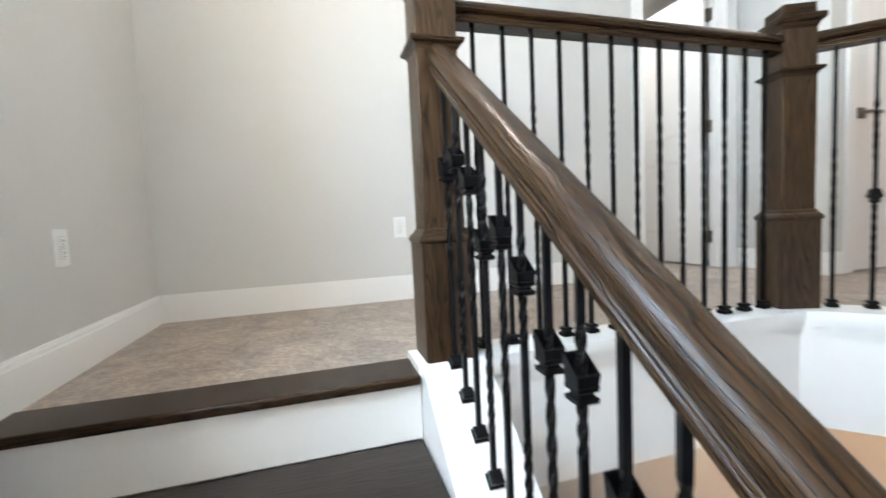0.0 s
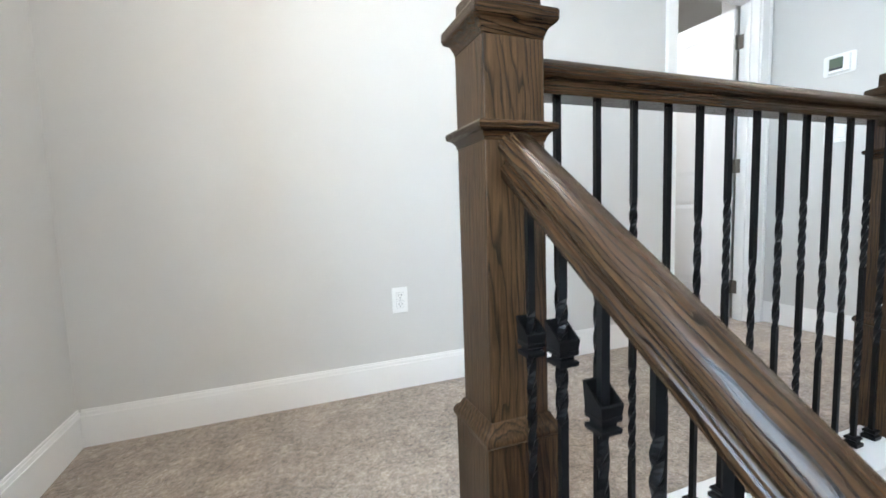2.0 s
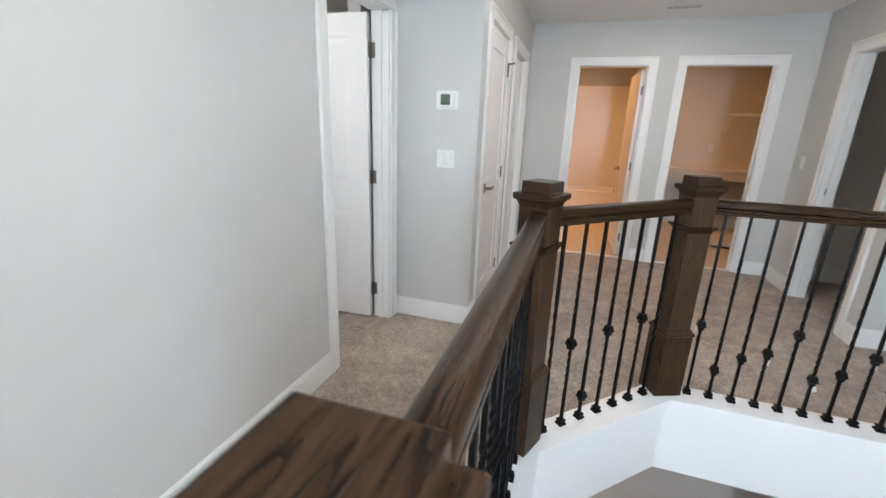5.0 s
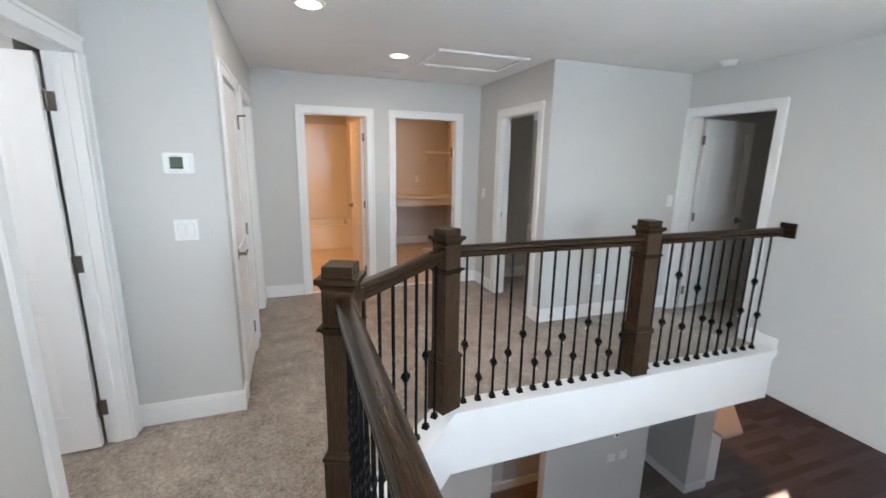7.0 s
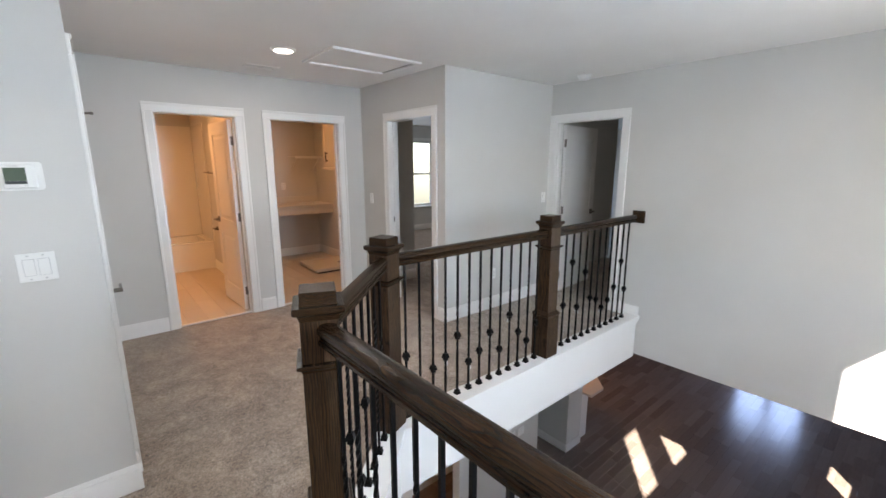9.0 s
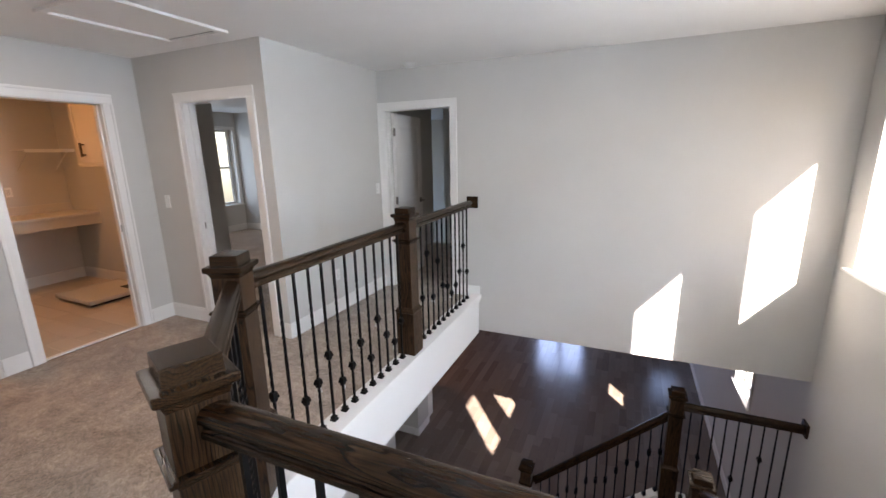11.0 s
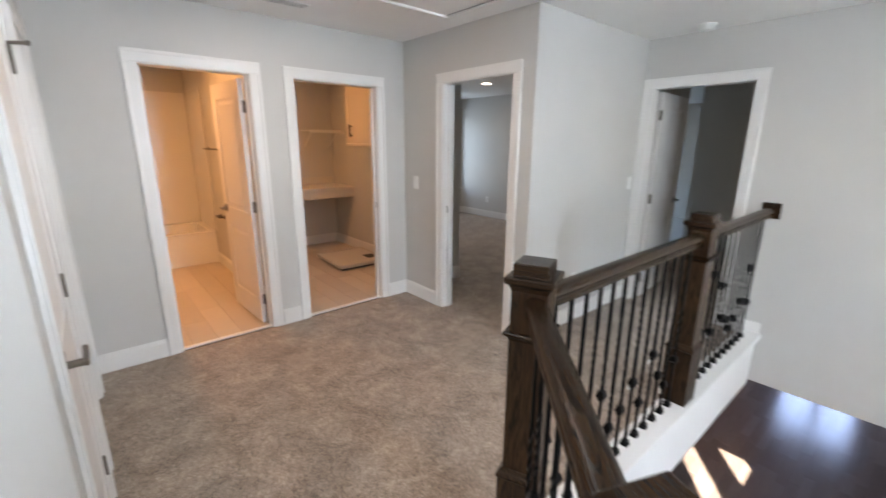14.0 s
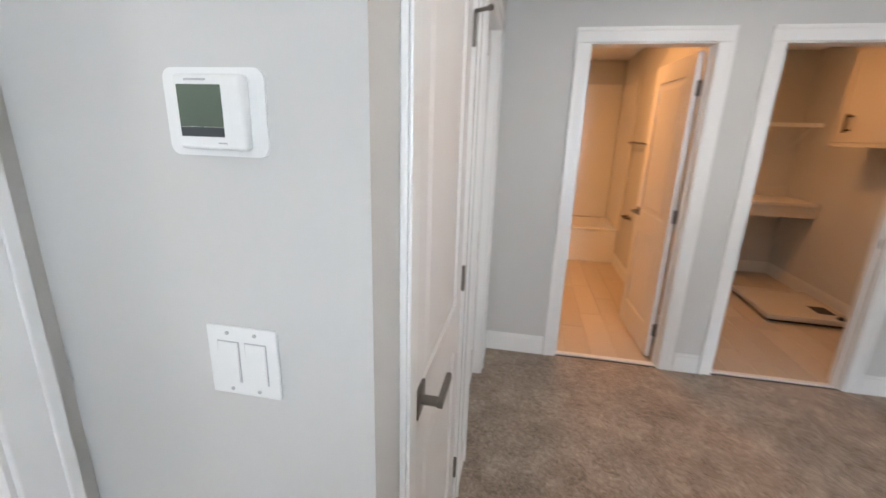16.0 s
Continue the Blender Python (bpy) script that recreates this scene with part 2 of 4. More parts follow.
def wall_boxes(bm, axis, face, back, a, b, z0, z1, openings=()):
    """A wall whose two faces lie at face and back on one axis, from a to b on the other, with openings (lo, hi, bottom, top)."""
    def put(p, q, r, s):
        if q - p > 1e-4 and s - r > 1e-4:
            if axis == "x":
                box(bm, min(face, back), p, r, max(face, back), q, s)
            else:
                box(bm, p, min(face, back), r, q, max(face, back), s)
    at = a
    for lo, hi, bot, top in sorted(openings):
        put(at, lo, z0, z1)
        put(lo, hi, z0, bot)
        put(lo, hi, top, z1)
        at = hi
    put(at, b, z0, z1)


def wall(name, axis, face, back, a, b, z0, z1, openings=(), label="light grey painted drywall wall", material=None):
    bm = bmesh.new()
    wall_boxes(bm, axis, face, back, a, b, z0, z1, openings)
    return structure(name, bm, material or WALL, label, "wall")


# ---- large structure: upper floor ----
H = 2.44
DH = 2.035
LOW = -3.1
LCEIL = -0.43
NY = 2.58           # wall with the outlet
TX = 3.075          # wall with the thermostat
CY = 2.02           # wall with the closet door
FX = 5.33           # wall with bathroom and laundry doors
BY = -0.555         # wall with the bedroom door
KX = 3.785          # bright wall
SY = -2.16          # long wall over the great room
T = 0.12
DOOR1 = (2.26, 2.97)
CLOSET = (3.27, 3.94)
LINEN = (4.27, 4.98)
BATH = (0.835, 1.53)
LAUNDRY = (-0.255, 0.52)
BED = (3.97, 4.757)
BACK = (2.91, 3.71)

wall("wall_stair", "x", LEFT, LEFT - 0.1, 1.04, NY + T, LOW, H)
bm = bmesh.new()
wall_boxes(bm, "x", SIDE, SIDE - 0.2, SY - T, 1.04, LOW, H, [(lo, hi, *WZ) for lo, hi in WINDOWS])
wall_boxes(bm, "x", SIDE, SIDE - 0.2, -9.0, SY - T, LOW, H, [LOWWIN])
box(bm, LEFT - 0.1, 1.03, LOW, SIDE - 0.2, 1.04, H)
structure("wall_windows", bm, WALL, "light grey painted outer wall with stair windows", "wall")
wall("wall_north", "y", NY, NY + T, LEFT, TX, LOW, H, [(*DOOR1, -0.02, DH)])
wall("wall_thermostat", "x", TX, TX + T, CY, NY + T, 0, H)
wall("wall_closet", "y", CY, CY + T, TX + T, FX, 0, H, [(*CLOSET, 0, DH), (*LINEN, 0, DH)])
wall("wall_far", "x", FX, FX + T, BY, 2.9, 0, H, [(*BATH, 0, DH), (*LAUNDRY, 0, DH)])
wall("wall_bedroom", "y", BY, BY - T, KX + T, FX + T, 0, H, [(*BED, 0, DH)])
wall("wall_bright", "x", KX, KX + T, SY, BY, 0, H)
wall("wall_south", "y", SY, SY - T, SIDE, KX + T, LCEIL + 0.03, H, [(*BACK, -0.02, DH)])
bm = bmesh.new()
box(bm, -1.0, -9.2, H, 9.5, 5.2, H + 0.15)
structure("ceiling", bm, CEIL, "white textured drywall ceiling", "ceiling")

# floor slab round the stairwell
bm = bmesh.new()
N1, N2, N3, N4 = Vector((0.553, 1.487, 0)), Vector((1.995, 1.500, 0)), Vector((2.675, 0.825, 0)), Vector((2.67, -0.68, 0))
END = Vector((2.67, SY, 0))


def polygon_slab(bm, pts, z0, z1):
    lo = [bm.verts.new((x, y, z0)) for x, y in pts]
    hi = [bm.verts.new((x, y, z1)) for x, y in pts]
    n = len(pts)
    for i in range(n):
        bm.faces.new((lo[i], lo[(i + 1) % n], hi[(i + 1) % n], hi[i]))
    bm.faces.new(lo[::-1])
    bm.faces.new(hi)


polygon_slab(bm, [(LEFT, 1.56), (0.45, 1.56), (2.03, 1.56), (2.73, 0.89), (2.73, SY), (FX, SY), (FX, NY), (LEFT, NY)], -0.30, 0.0)
structure("floor", bm, CARPET, "beige-brown plush carpet floor of the upper hall", "carpet")

# ---- railings ----
RAIL_TOP = 1.075
RAIL = [(-0.030, 0.000), (0.030, 0.000), (0.031, 0.002), (0.031, 0.013), (0.029, 0.0155)]
RAIL += [(0.0255 - 0.0025 * math.sin(math.pi * k / 6), 0.0165 + 0.010 * k / 6) for k in range(7)]
RAIL += [(0.035 * math.cos(radians(a)) ** 0.75, 0.041 + (0.029 if a > 0 else 0.013) * math.sin(radians(a))) for a in range(-60, 90, 12)]
RAIL += [(-u, v) for u, v in RAIL[:1:-1]]


def block(bm, half, z0, z1, half_top=None):
    vs = bmesh.ops.create_cone(bm, cap_ends=True, segments=4, radius1=half * math.sqrt(2), radius2=(half if half_top is None else half_top) * math.sqrt(2), depth=z1 - z0, matrix=Matrix.Translation((0, 0, (z0 + z1) / 2)) @ Matrix.Rotation(radians(45), 4, "Z"))["verts"]
    return vs


def stack(bm, rows):
    """One square turned-looking moulding: rows of (half width, height) from the bottom up, joined."""
    rings = [[bm.verts.new((sx * h, sy * h, z)) for sx, sy in ((-1, -1), (1, -1), (1, 1), (-1, 1))] for h, z in rows]
    for lo, hi in zip(rings, rings[1:]):
        for i in range(4):
            bm.faces.new((lo[i], lo[(i + 1) % 4], hi[(i + 1) % 4], hi[i]))
    bm.faces.new(rings[0][::-1])
    bm.faces.new(rings[-1])


def newel(x, y, z, height, label, turn=0.0, group="stained oak newel posts"):
    k = height
    t = thing("newel_post", label, "newel post", pose(x, y, z, 0, 0, turn), group)
    bm = bmesh.new()
    stack(bm, [(0.074, 0), (0.074, 0.362), (0.079, 0.365), (0.080, 0.374), (0.075, 0.384), (0.069, 0.388), (0.0625, 0.402)])
    bevel(bm, 0.0025, 2)
    part("base", bm, OAK_Z, t)
    bm = bmesh.new()
    block(bm, 0.0600, 0.38, k - 0.09)
    bevel(bm, 0.003, 2)
    part("shaft", bm, OAK_Z, t)
    bm = bmesh.new()
    c = k - 0.238
    stack(bm, [(0.0605, c - 0.028), (0.062, c - 0.021), (0.068, c - 0.013), (0.076, c - 0.009), (0.078, c - 0.001), (0.076, c + 0.003), (0.060, c + 0.004)])
    part("collar", bm, OAK_X, t)
    bm = bmesh.new()
    stack(bm, [(0.0605, k - 0.094), (0.062, k - 0.086), (0.068, k - 0.072), (0.076, k - 0.068), (0.080, k - 0.064), (0.080, k - 0.044), (0.058, k - 0.042), (0.057, k)])
    bevel(bm, 0.0035, 2)
    part("cap", bm, OAK_X, t)
    return t


def baluster_mesh(length, twists):
    """A square bar from z = 0 up, twisted within each (lo, hi)."""
    bm = bmesh.new()
    zs = {0.0, length}
    for lo, hi in twists:
        zs |= {lo + (hi - lo) * i / 26 for i in range(27)}
    angle, rows = 0.0, []
    for z in sorted(zs):
        for lo, hi in twists:
            if lo < z <= hi + 1e-6:
                angle += radians(90 / 4.4)
        rows.append([bm.verts.new(Matrix.Rotation(angle, 4, "Z") @ Vector((sx * 0.0061, sy * 0.0061, z))) for sx, sy in ((-1, -1), (1, -1), (1, 1), (-1, 1))])
    for a, b in zip(rows, rows[1:]):
        for i in range(4):
            bm.faces.new((a[i], a[(i + 1) % 4], b[(i + 1) % 4], b[i]))
    bm.faces.new(rows[0][::-1])
    bm.faces.new(rows[-1])
    return mesh("baluster", bm, IRON)


def shoe_mesh():
    bm = bmesh.new()
    stack(bm, [(0.0185, 0), (0.0185, 0.011), (0.0125, 0.014), (0.0125, 0.018), (0.0160, 0.021), (0.0160, 0.027), (0.0120, 0.030)])
    return mesh("shoe", bm, IRON)


def knuckle_mesh():
    bm = bmesh.new()
    stack(bm, [(0.0105, -0.026), (0.0125, -0.020), (0.0125, -0.013), (0.0105, -0.011), (0.0185, -0.006), (0.0185, 0.002), (0.0170, 0.006), (0.0125, 0.026)])
    return mesh("knuckle", bm, IRON)


def cup_mesh(rake):
    """An open square cup on a stepped foot, its rim cut to the slope of the stairs."""
    bm = bmesh.new()
    stack(bm, [(0.0100, -0.026), (0.0165, -0.024), (0.0175, -0.017), (0.0120, -0.014), (0.0120, -0.010), (0.0165, -0.007), (0.0175, 0.0)])
    corners = ((-1, -1), (1, -1), (1, 1), (-1, 1))
    rings = [[bm.verts.new((sx * h, sy * h, z + rake * sx * h * k)) for sx, sy in corners] for h, z, k in ((0.0165, 0.0003, 0), (0.0185, 0.030, 1), (0.0160, 0.030, 1), (0.0140, 0.004, 0))]
    for lo, hi in zip(rings, rings[1:]):
        for i in range(4):
            bm.faces.new((lo[i], lo[(i + 1) % 4], hi[(i + 1) % 4], hi[i]))
    bm.faces.new(rings[-1])
    return mesh("knuckle", bm, IRON)


SHOE, KNUCKLE, CUP = shoe_mesh(), knuckle_mesh(), cup_mesh(-0.71)
CURB = 0.03
FULL = RAIL_TOP - 0.068 - CURB
BARS = {0: baluster_mesh(FULL, [(0.30, 0.62)]), 1: baluster_mesh(FULL, [(0.18, 0.40), (0.55, 0.77)]), 2: baluster_mesh(FULL, [(0.42, 0.74)])}
TAG = mat("paper_tag", 0.8)[0]
TAG.node_tree.nodes["Principled BSDF"].inputs["Base Color"].default_value = (0.7, 0.7, 0.68, 1)


tag_bm = bmesh.new()
box(tag_bm, -0.013, -0.001, -0.034, 0.013, 0.001, 0.012)
TAG_MESH = mesh("paper_tag", tag_bm, TAG)


def handrail(bm, a, b):
    """A moulded rail whose top runs from a to b, its ends cut upright."""
    a, b = Vector(a), Vector(b)
    d = b - a
    yaw = math.atan2(d.y, d.x) - math.pi / 2
    turn = Matrix.Rotation(yaw, 4, "Z")
    drop = math.hypot(d.x, d.y) / d.length
    prof = [(u, (v - 0.070) / drop) for u, v in RAIL]
    prism(bm, prof, Matrix.Translation(a) @ turn, Matrix.Translation(b) @ turn)


def level_railing(label, a, b, count, knuckles, bars, z=0.0, tags=False):
    """A level railing between two newels: rail, iron bars and their shoes."""
    a, b = Vector(a), Vector(b)
    d = (b - a).normalized()
    t = thing("railing", label, "railing", pose(a.x, a.y, z, 0, 0, math.degrees(math.atan2(d.y, d.x))), "iron and oak railings")
    length = (b - a).length
    bm = bmesh.new()
    handrail(bm, (0.055, 0, RAIL_TOP), (length - 0.055, 0, RAIL_TOP))
    part("handrail", bm, OAK_X, t, "dark-stained oak handrail", True)
    lo, hi = 0.08, length - 0.08
    for i in range(count):
        x = lo + (hi - lo) * (i + 0.5) / count
        bar = shared("baluster", BARS[bars[i % len(bars)]], t, pose(x, 0, CURB))
        shared("shoe", SHOE, bar)
        k = knuckles[i % len(knuckles)] if knuckles else 0
        if k:
            shared("knuckle", KNUCKLE, bar, pose(0, 0, k))
            if tags and i % 2 == 1:
                shared("paper_tag", TAG_MESH, bar, pose(0.012, 0.012, k - 0.03, 20, 15, 40 * i))
    return t


newel(N1.x, N1.y, 0.01, 1.168, "dark-stained oak newel post at the head of the stairs")
newel(N2.x, N2.y, 0.01, 1.168, "dark-stained oak newel post at a bend of the railing", -22.5)
newel(N3.x, N3.y, 0.01, 1.168, "dark-stained oak newel post at a bend of the railing", 22.5)
newel(N4.x, N4.y, 0.01, 1.168, "dark-stained oak newel post amid the straight railing")
level_railing("black iron railing with twisted bars and oak handrail", N1, N2, 13, [], [0, 2, 1])
level_railing("short slanting black iron railing with oak handrail", N2, N3, 7, [0, 0.42, 0.12, 0.44, 0, 0.46, 0], [0, 1])
level_railing("black iron railing with knuckled bars and oak handrail", N3, N4, 13, [0.4, 0.16, 0.25, 0.3, 0.42, 0.2, 0.25, 0.36, 0.2, 0.44, 0.28, 0.18, 0.3], [0, 1], tags=True)
level_railing("black iron railing with knuckled bars ending at the wall", N4, END + Vector((0, 0.06, 0)), 12, [0.3, 0.36, 0.72, 0.3, 0.6, 0.34, 0.3, 0.2, 0.25, 0.36, 0.6, 0.3], [0, 1], tags=True)

# curb under the railing and the white fascia below it
bm = bmesh.new()


def offset_line(pts, d):
    """Points beside a bent line, d to its right hand."""
    out = []
    for i, p in enumerate(pts):
        a = (pts[i] - pts[i - 1]).normalized() if i else None
        b = (pts[i + 1] - pts[i]).normalized() if i + 1 < len(pts) else None
        a, b = a or b, b or a
        na, nb = Vector((a.y, -a.x, 0)), Vector((b.y, -b.x, 0))
        m = (na + nb).normalized()
        out.append(p + m * (d / m.dot(na)))
    return out


LINE = [Vector((0.45, 1.5, 0)), N2, N3, Vector((2.67, SY + 0.005, 0))]


def strip(bm, r0, r1, z0, z1):
    A, B = offset_line(LINE, r0), offset_line(LINE, r1)
    polygon_slab(bm, [(p.x, p.y) for p in A] + [(p.x, p.y) for p in B[::-1]], z0, z1)


strip(bm, -0.058, 0.100, -0.010, 0.028)
structure("trim_curb", bm, TRIM, "white painted curb under the railing", "trim")
bm = bmesh.new()
strip(bm, 0.0, 0.070, LCEIL, -0.0105)
structure("trim_fascia", bm, TRIM, "white painted fascia round the stairwell", "trim")
bm = bmesh.new()
strip(bm, 0.0705, 0.092, -0.034, -0.0105)
strip(bm, 0.0705, 0.080, -0.062, -0.0345)
structure("trim_moulding", bm, TRIM, "thin white moulding below the curb", "trim")

# ---- lower level shell ----
bm = bmesh.new()
box(bm, -0.9, -9.2, LOW - 0.2, 9.5, 2.9, LOW - 0.012)
structure("floor_lower", bm, DARKFLOOR, "dark hardwood floor of the great room", "floor")
bm = bmesh.new()
polygon_slab(bm, [(2.03, 1.57), (2.74, 0.89), (2.74, SY), (9.5, SY), (9.5, 2.9), (2.03, 2.9)], LCEIL, -0.301)
box(bm, SIDE, -9.0, LCEIL, 9.5, SY - T - 0.01, -0.2)
box(bm, LEFT, 1.57, LCEIL, 2.03, 2.58, -0.301)
structure("ceiling_lower", bm, CEIL, "white ceiling of the lower floor", "ceiling")

# walls of the rooms behind the doors
wall("wall_room_a", "x", 1.9, 1.8, NY + T, 5.1, 0, H)
wall("wall_room_b", "y", 5.0, 5.1, 1.9, 4.6, 0, H)
wall("wall_room_c", "x", 4.5, 4.6, 3.0, 5.0, 0, H)
wall("wall_closet_back", "y", 2.9, 3.0, TX + T, FX + T, 0, H)
wall("wall_bath_right", "y", 0.68, 0.57, FX + T, 8.8, 0, H)
wall("wall_bath_left", "y", 2.35, 2.45, FX + T, 8.8, 0, H)
wall("wall_bath_end", "x", 8.62, 8.72, 0.68, 2.35, 0, H)
wall("wall_laundry_right", "y", -1.08, -1.178, FX + T, 8.1, 0, H)
wall("wall_laundry_end", "x", 7.95, 8.05, -1.08, 0.57, 0, H)
wall("wall_vestibule", "x", 5.36, FX + T - 0.002, -1.33, BY - T, 0, H)
wall("wall_bed_side", "y", -1.33, -1.18, FX + T - 0.002, 8.82, 0, H)
wall("wall_bed_end", "x", 8.82, 9.02, -4.7, -1.2, 0, H, [(-4.47, -3.6, 0.57, 2.1)])
wall("wall_bed_lit", "y", -4.58, -4.7, 4.42, 8.82, 0, H)
wall("wall_bed_near", "x", 4.42, 4.32, -4.7, SY - T, 0, H)
wall("wall_south_room_a", "y", -5.2, -5.3, 1.1, 4.32, -0.2, H)
wall("wall_south_room_b", "x", 1.1, 1.0, -5.3, SY - T, -0.2, H)
wall("wall_lower_south", "y", -9.0, -9.2, SIDE - 0.2, 9.4, LOW, H, GREAT)
wall("wall_lower_east", "x", 9.3, 9.4, -9.0, 2.7, LOW, 0)
wall("wall_lower_north", "y", 2.60, 2.72, TX, 9.4, LOW, -0.31)
bm = bmesh.new()
box(bm, 1.9, NY, -0.3, 4.5, 5.0, -0.003)
box(bm, FX + T, -4.6, -0.3, 8.82, -1.18, -0.003)
box(bm, KX + T, -4.58, -0.3, FX + T, BY, -0.003)
box(bm, 1.1, -5.2, -0.2, KX + T, SY - 0.004, -0.003)
structure("floor_rooms", bm, CARPET, "beige-brown carpet floor of the side rooms", "carpet")

# bathroom and laundry floor planks
bm = bmesh.new()
box(bm, FX, -1.08, -0.3, 8.7, 2.4, -0.012)
structure("floor_subfloor", bm, DARK, "dark subfloor under the vinyl planks", "floor")


def plank_floor(name, label, x0, x1, y0, y1, z, wide, long, axis, material, near, skip=()):
    """Staggered bevelled planks over a rectangle: single ones where near() holds, the others joined."""
    owner = tagged(new(name), label, "floor", kind="structure")
    rng = random.Random(7)
    cache, rest = {}, bmesh.new()
    a0, a1, b0, b1 = (x0, x1, y0, y1) if axis == "x" else (y0, y1, x0, x1)
    count = 0

    def plank(bm, cx, cy, lx, ly):
        vs = box(bm, cx - lx / 2, cy - ly / 2, -0.012, cx + lx / 2, cy + ly / 2, -0.002)
        g = 0.003
        t = [bm.verts.new((cx + sx * (lx / 2 - g), cy + sy * (ly / 2 - g), 0)) for sx, sy in ((-1, -1), (1, -1), (1, 1), (-1, 1))]
        o = [next(v for v in vs if v.co.z > -0.005 and (v.co.x > cx) == (sx > 0) and (v.co.y > cy) == (sy > 0)) for sx, sy in ((-1, -1), (1, -1), (1, 1), (-1, 1))]
        bm.faces.new(t)
        for i in range(4):
            bm.faces.new((o[i], o[(i + 1) % 4], t[(i + 1) % 4], t[i]))

    rows = int((b1 - b0) / wide) + 1
    for r in range(rows):
        v0, v1 = b0 + r * wide, min(b1, b0 + (r + 1) * wide)
        if v1 - v0 < 0.02:
            continue
        u = a0 - rng.random() * long
        while u < a1:
            size = long * rng.choice((0.6, 0.8, 1.0))
            lo, hi = max(u, a0), min(u + size, a1)
            u += size
            if hi - lo < 0.03:
                continue
            cu, cv, lu, lv = (lo + hi) / 2, (v0 + v1) / 2, hi - lo - 0.0015, v1 - v0 - 0.0015
            cx, cy, lx, ly = (cu, cv, lu, lv) if axis == "x" else (cv, cu, lv, lu)
            if near(cx, cy) and count < 300:
                key = (round(lx, 3), round(ly, 3))
                if key not in cache:
                    bm = bmesh.new()
                    plank(bm, 0, 0, lx, ly)
                    cache[key] = mesh("plank", bm, material)
                shared("plank", cache[key], owner, pose(cx, cy, z + rng.uniform(-0.0006, 0.0006)))
                count += 1
            else:
                if rest is not None:
                    h = 0.0
                    vs = [rest.verts.new((cx + sx * lx / 2, cy + sy * ly / 2, z + h)) for sx, sy in ((-1, -1), (1, -1), (1, 1), (-1, 1))]
                    lo_vs = [rest.verts.new((w.co.x, w.co.y, z - 0.012)) for w in vs]
                    rest.faces.new(vs)
                    for i in range(4):
                        rest.faces.new((vs[i], lo_vs[i], lo_vs[(i + 1) % 4], vs[(i + 1) % 4]))
    ob = new("plank_rest", mesh("plank_rest", rest, material))
    ob.parent = owner
    ob["kind"] = "stuff"
    return owner


# ---- trim: casings, jambs, baseboards ----
CW = 0.080


def casing(name, axis, face, out, lo, hi, top, deep, label="white moulded door casing"):
    """Casing round an opening on one face of a wall, with jambs through it; out is +1 or -1, the way the face looks."""
    owner = tagged(new(name), label, "door frame", kind="structure")

    def put(bm, a, b, z0, z1, d0, d1):
        p, q = face + out * d0, face + out * d1
        if axis == "x":
            box(bm, min(p, q), a, z0, max(p, q), b, z1)
        else:
            box(bm, a, min(p, q), z0, b, max(p, q), z1)

    for a, b, side in ((lo - CW + 0.008, lo + 0.008, -1), (hi - 0.008, hi + CW - 0.008, 1)):
        bm = bmesh.new()
        put(bm, a, b, 0, top - 0.0085, 0.0005, 0.014)
        w = 0.022
        if side < 0:
            put(bm, a, a + w, 0, top - 0.0085, 0.0145, 0.021)
        else:
            put(bm, b - w, b, 0, top - 0.0085, 0.0145, 0.021)
        bevel(bm, 0.003, 2)
        part("casing_side", bm, TRIM, owner)
    bm = bmesh.new()
    put(bm, lo - CW + 0.008, hi + CW - 0.008, top - 0.008, top + CW - 0.008, 0.0005, 0.014)
    put(bm, lo - CW + 0.008, hi + CW - 0.008, top + CW - 0.030, top + CW - 0.008, 0.0145, 0.021)
    bevel(bm, 0.003, 2)
    part("casing_head", bm, TRIM, owner)
    bm = bmesh.new()
    put(bm, lo, lo + 0.014, 0, top, -0.001, -deep)
    put(bm, hi - 0.014, hi, 0, top, -0.001, -deep)
    put(bm, lo + 0.0145, hi - 0.0145, top - 0.014, top, -0.001, -deep)
    put(bm, lo + 0.0145, lo + 0.025, 0, top - 0.0145, -deep * 0.42, -deep * 0.70)
    put(bm, hi - 0.025, hi - 0.0145, 0, top - 0.0145, -deep * 0.42, -deep * 0.70)
    part("jamb", bm, TRIM, owner)
    return owner


casing("door_frame_1", "y", NY, -1, *DOOR1, DH, T)
casing("door_frame_2", "y", CY, -1, *CLOSET, DH, T)
casing("door_frame_3", "y", CY, -1, *LINEN, DH, T)
casing("door_frame_4", "x", FX, -1, *BATH, DH, T)
casing("door_frame_5", "x", FX, -1, *LAUNDRY, DH, T)
casing("door_frame_6", "y", BY, 1, *BED, DH, T)
casing("door_frame_7", "y", SY, 1, *BACK, DH, T)


def baseboard(axis, face, out, a, b, z=0.0, tall=0.135):
    bm = bmesh.new()
    for d, top in ((0.014, tall - 0.022), (0.010, tall - 0.008), (0.006, tall)):
        p, q = face + out * 0.0005, face + out * d
        z0 = z if top == tall - 0.022 else z + top - (0.014 if top < tall else 0.008)
        if axis == "x":
            box(bm, min(p, q), a, z0, max(p, q), b, z + top)
        else:
            box(bm, a, min(p, q), z0, b, max(p, q), z + top)
    return structure("baseboard", bm, TRIM, "white painted baseboard", "baseboard")


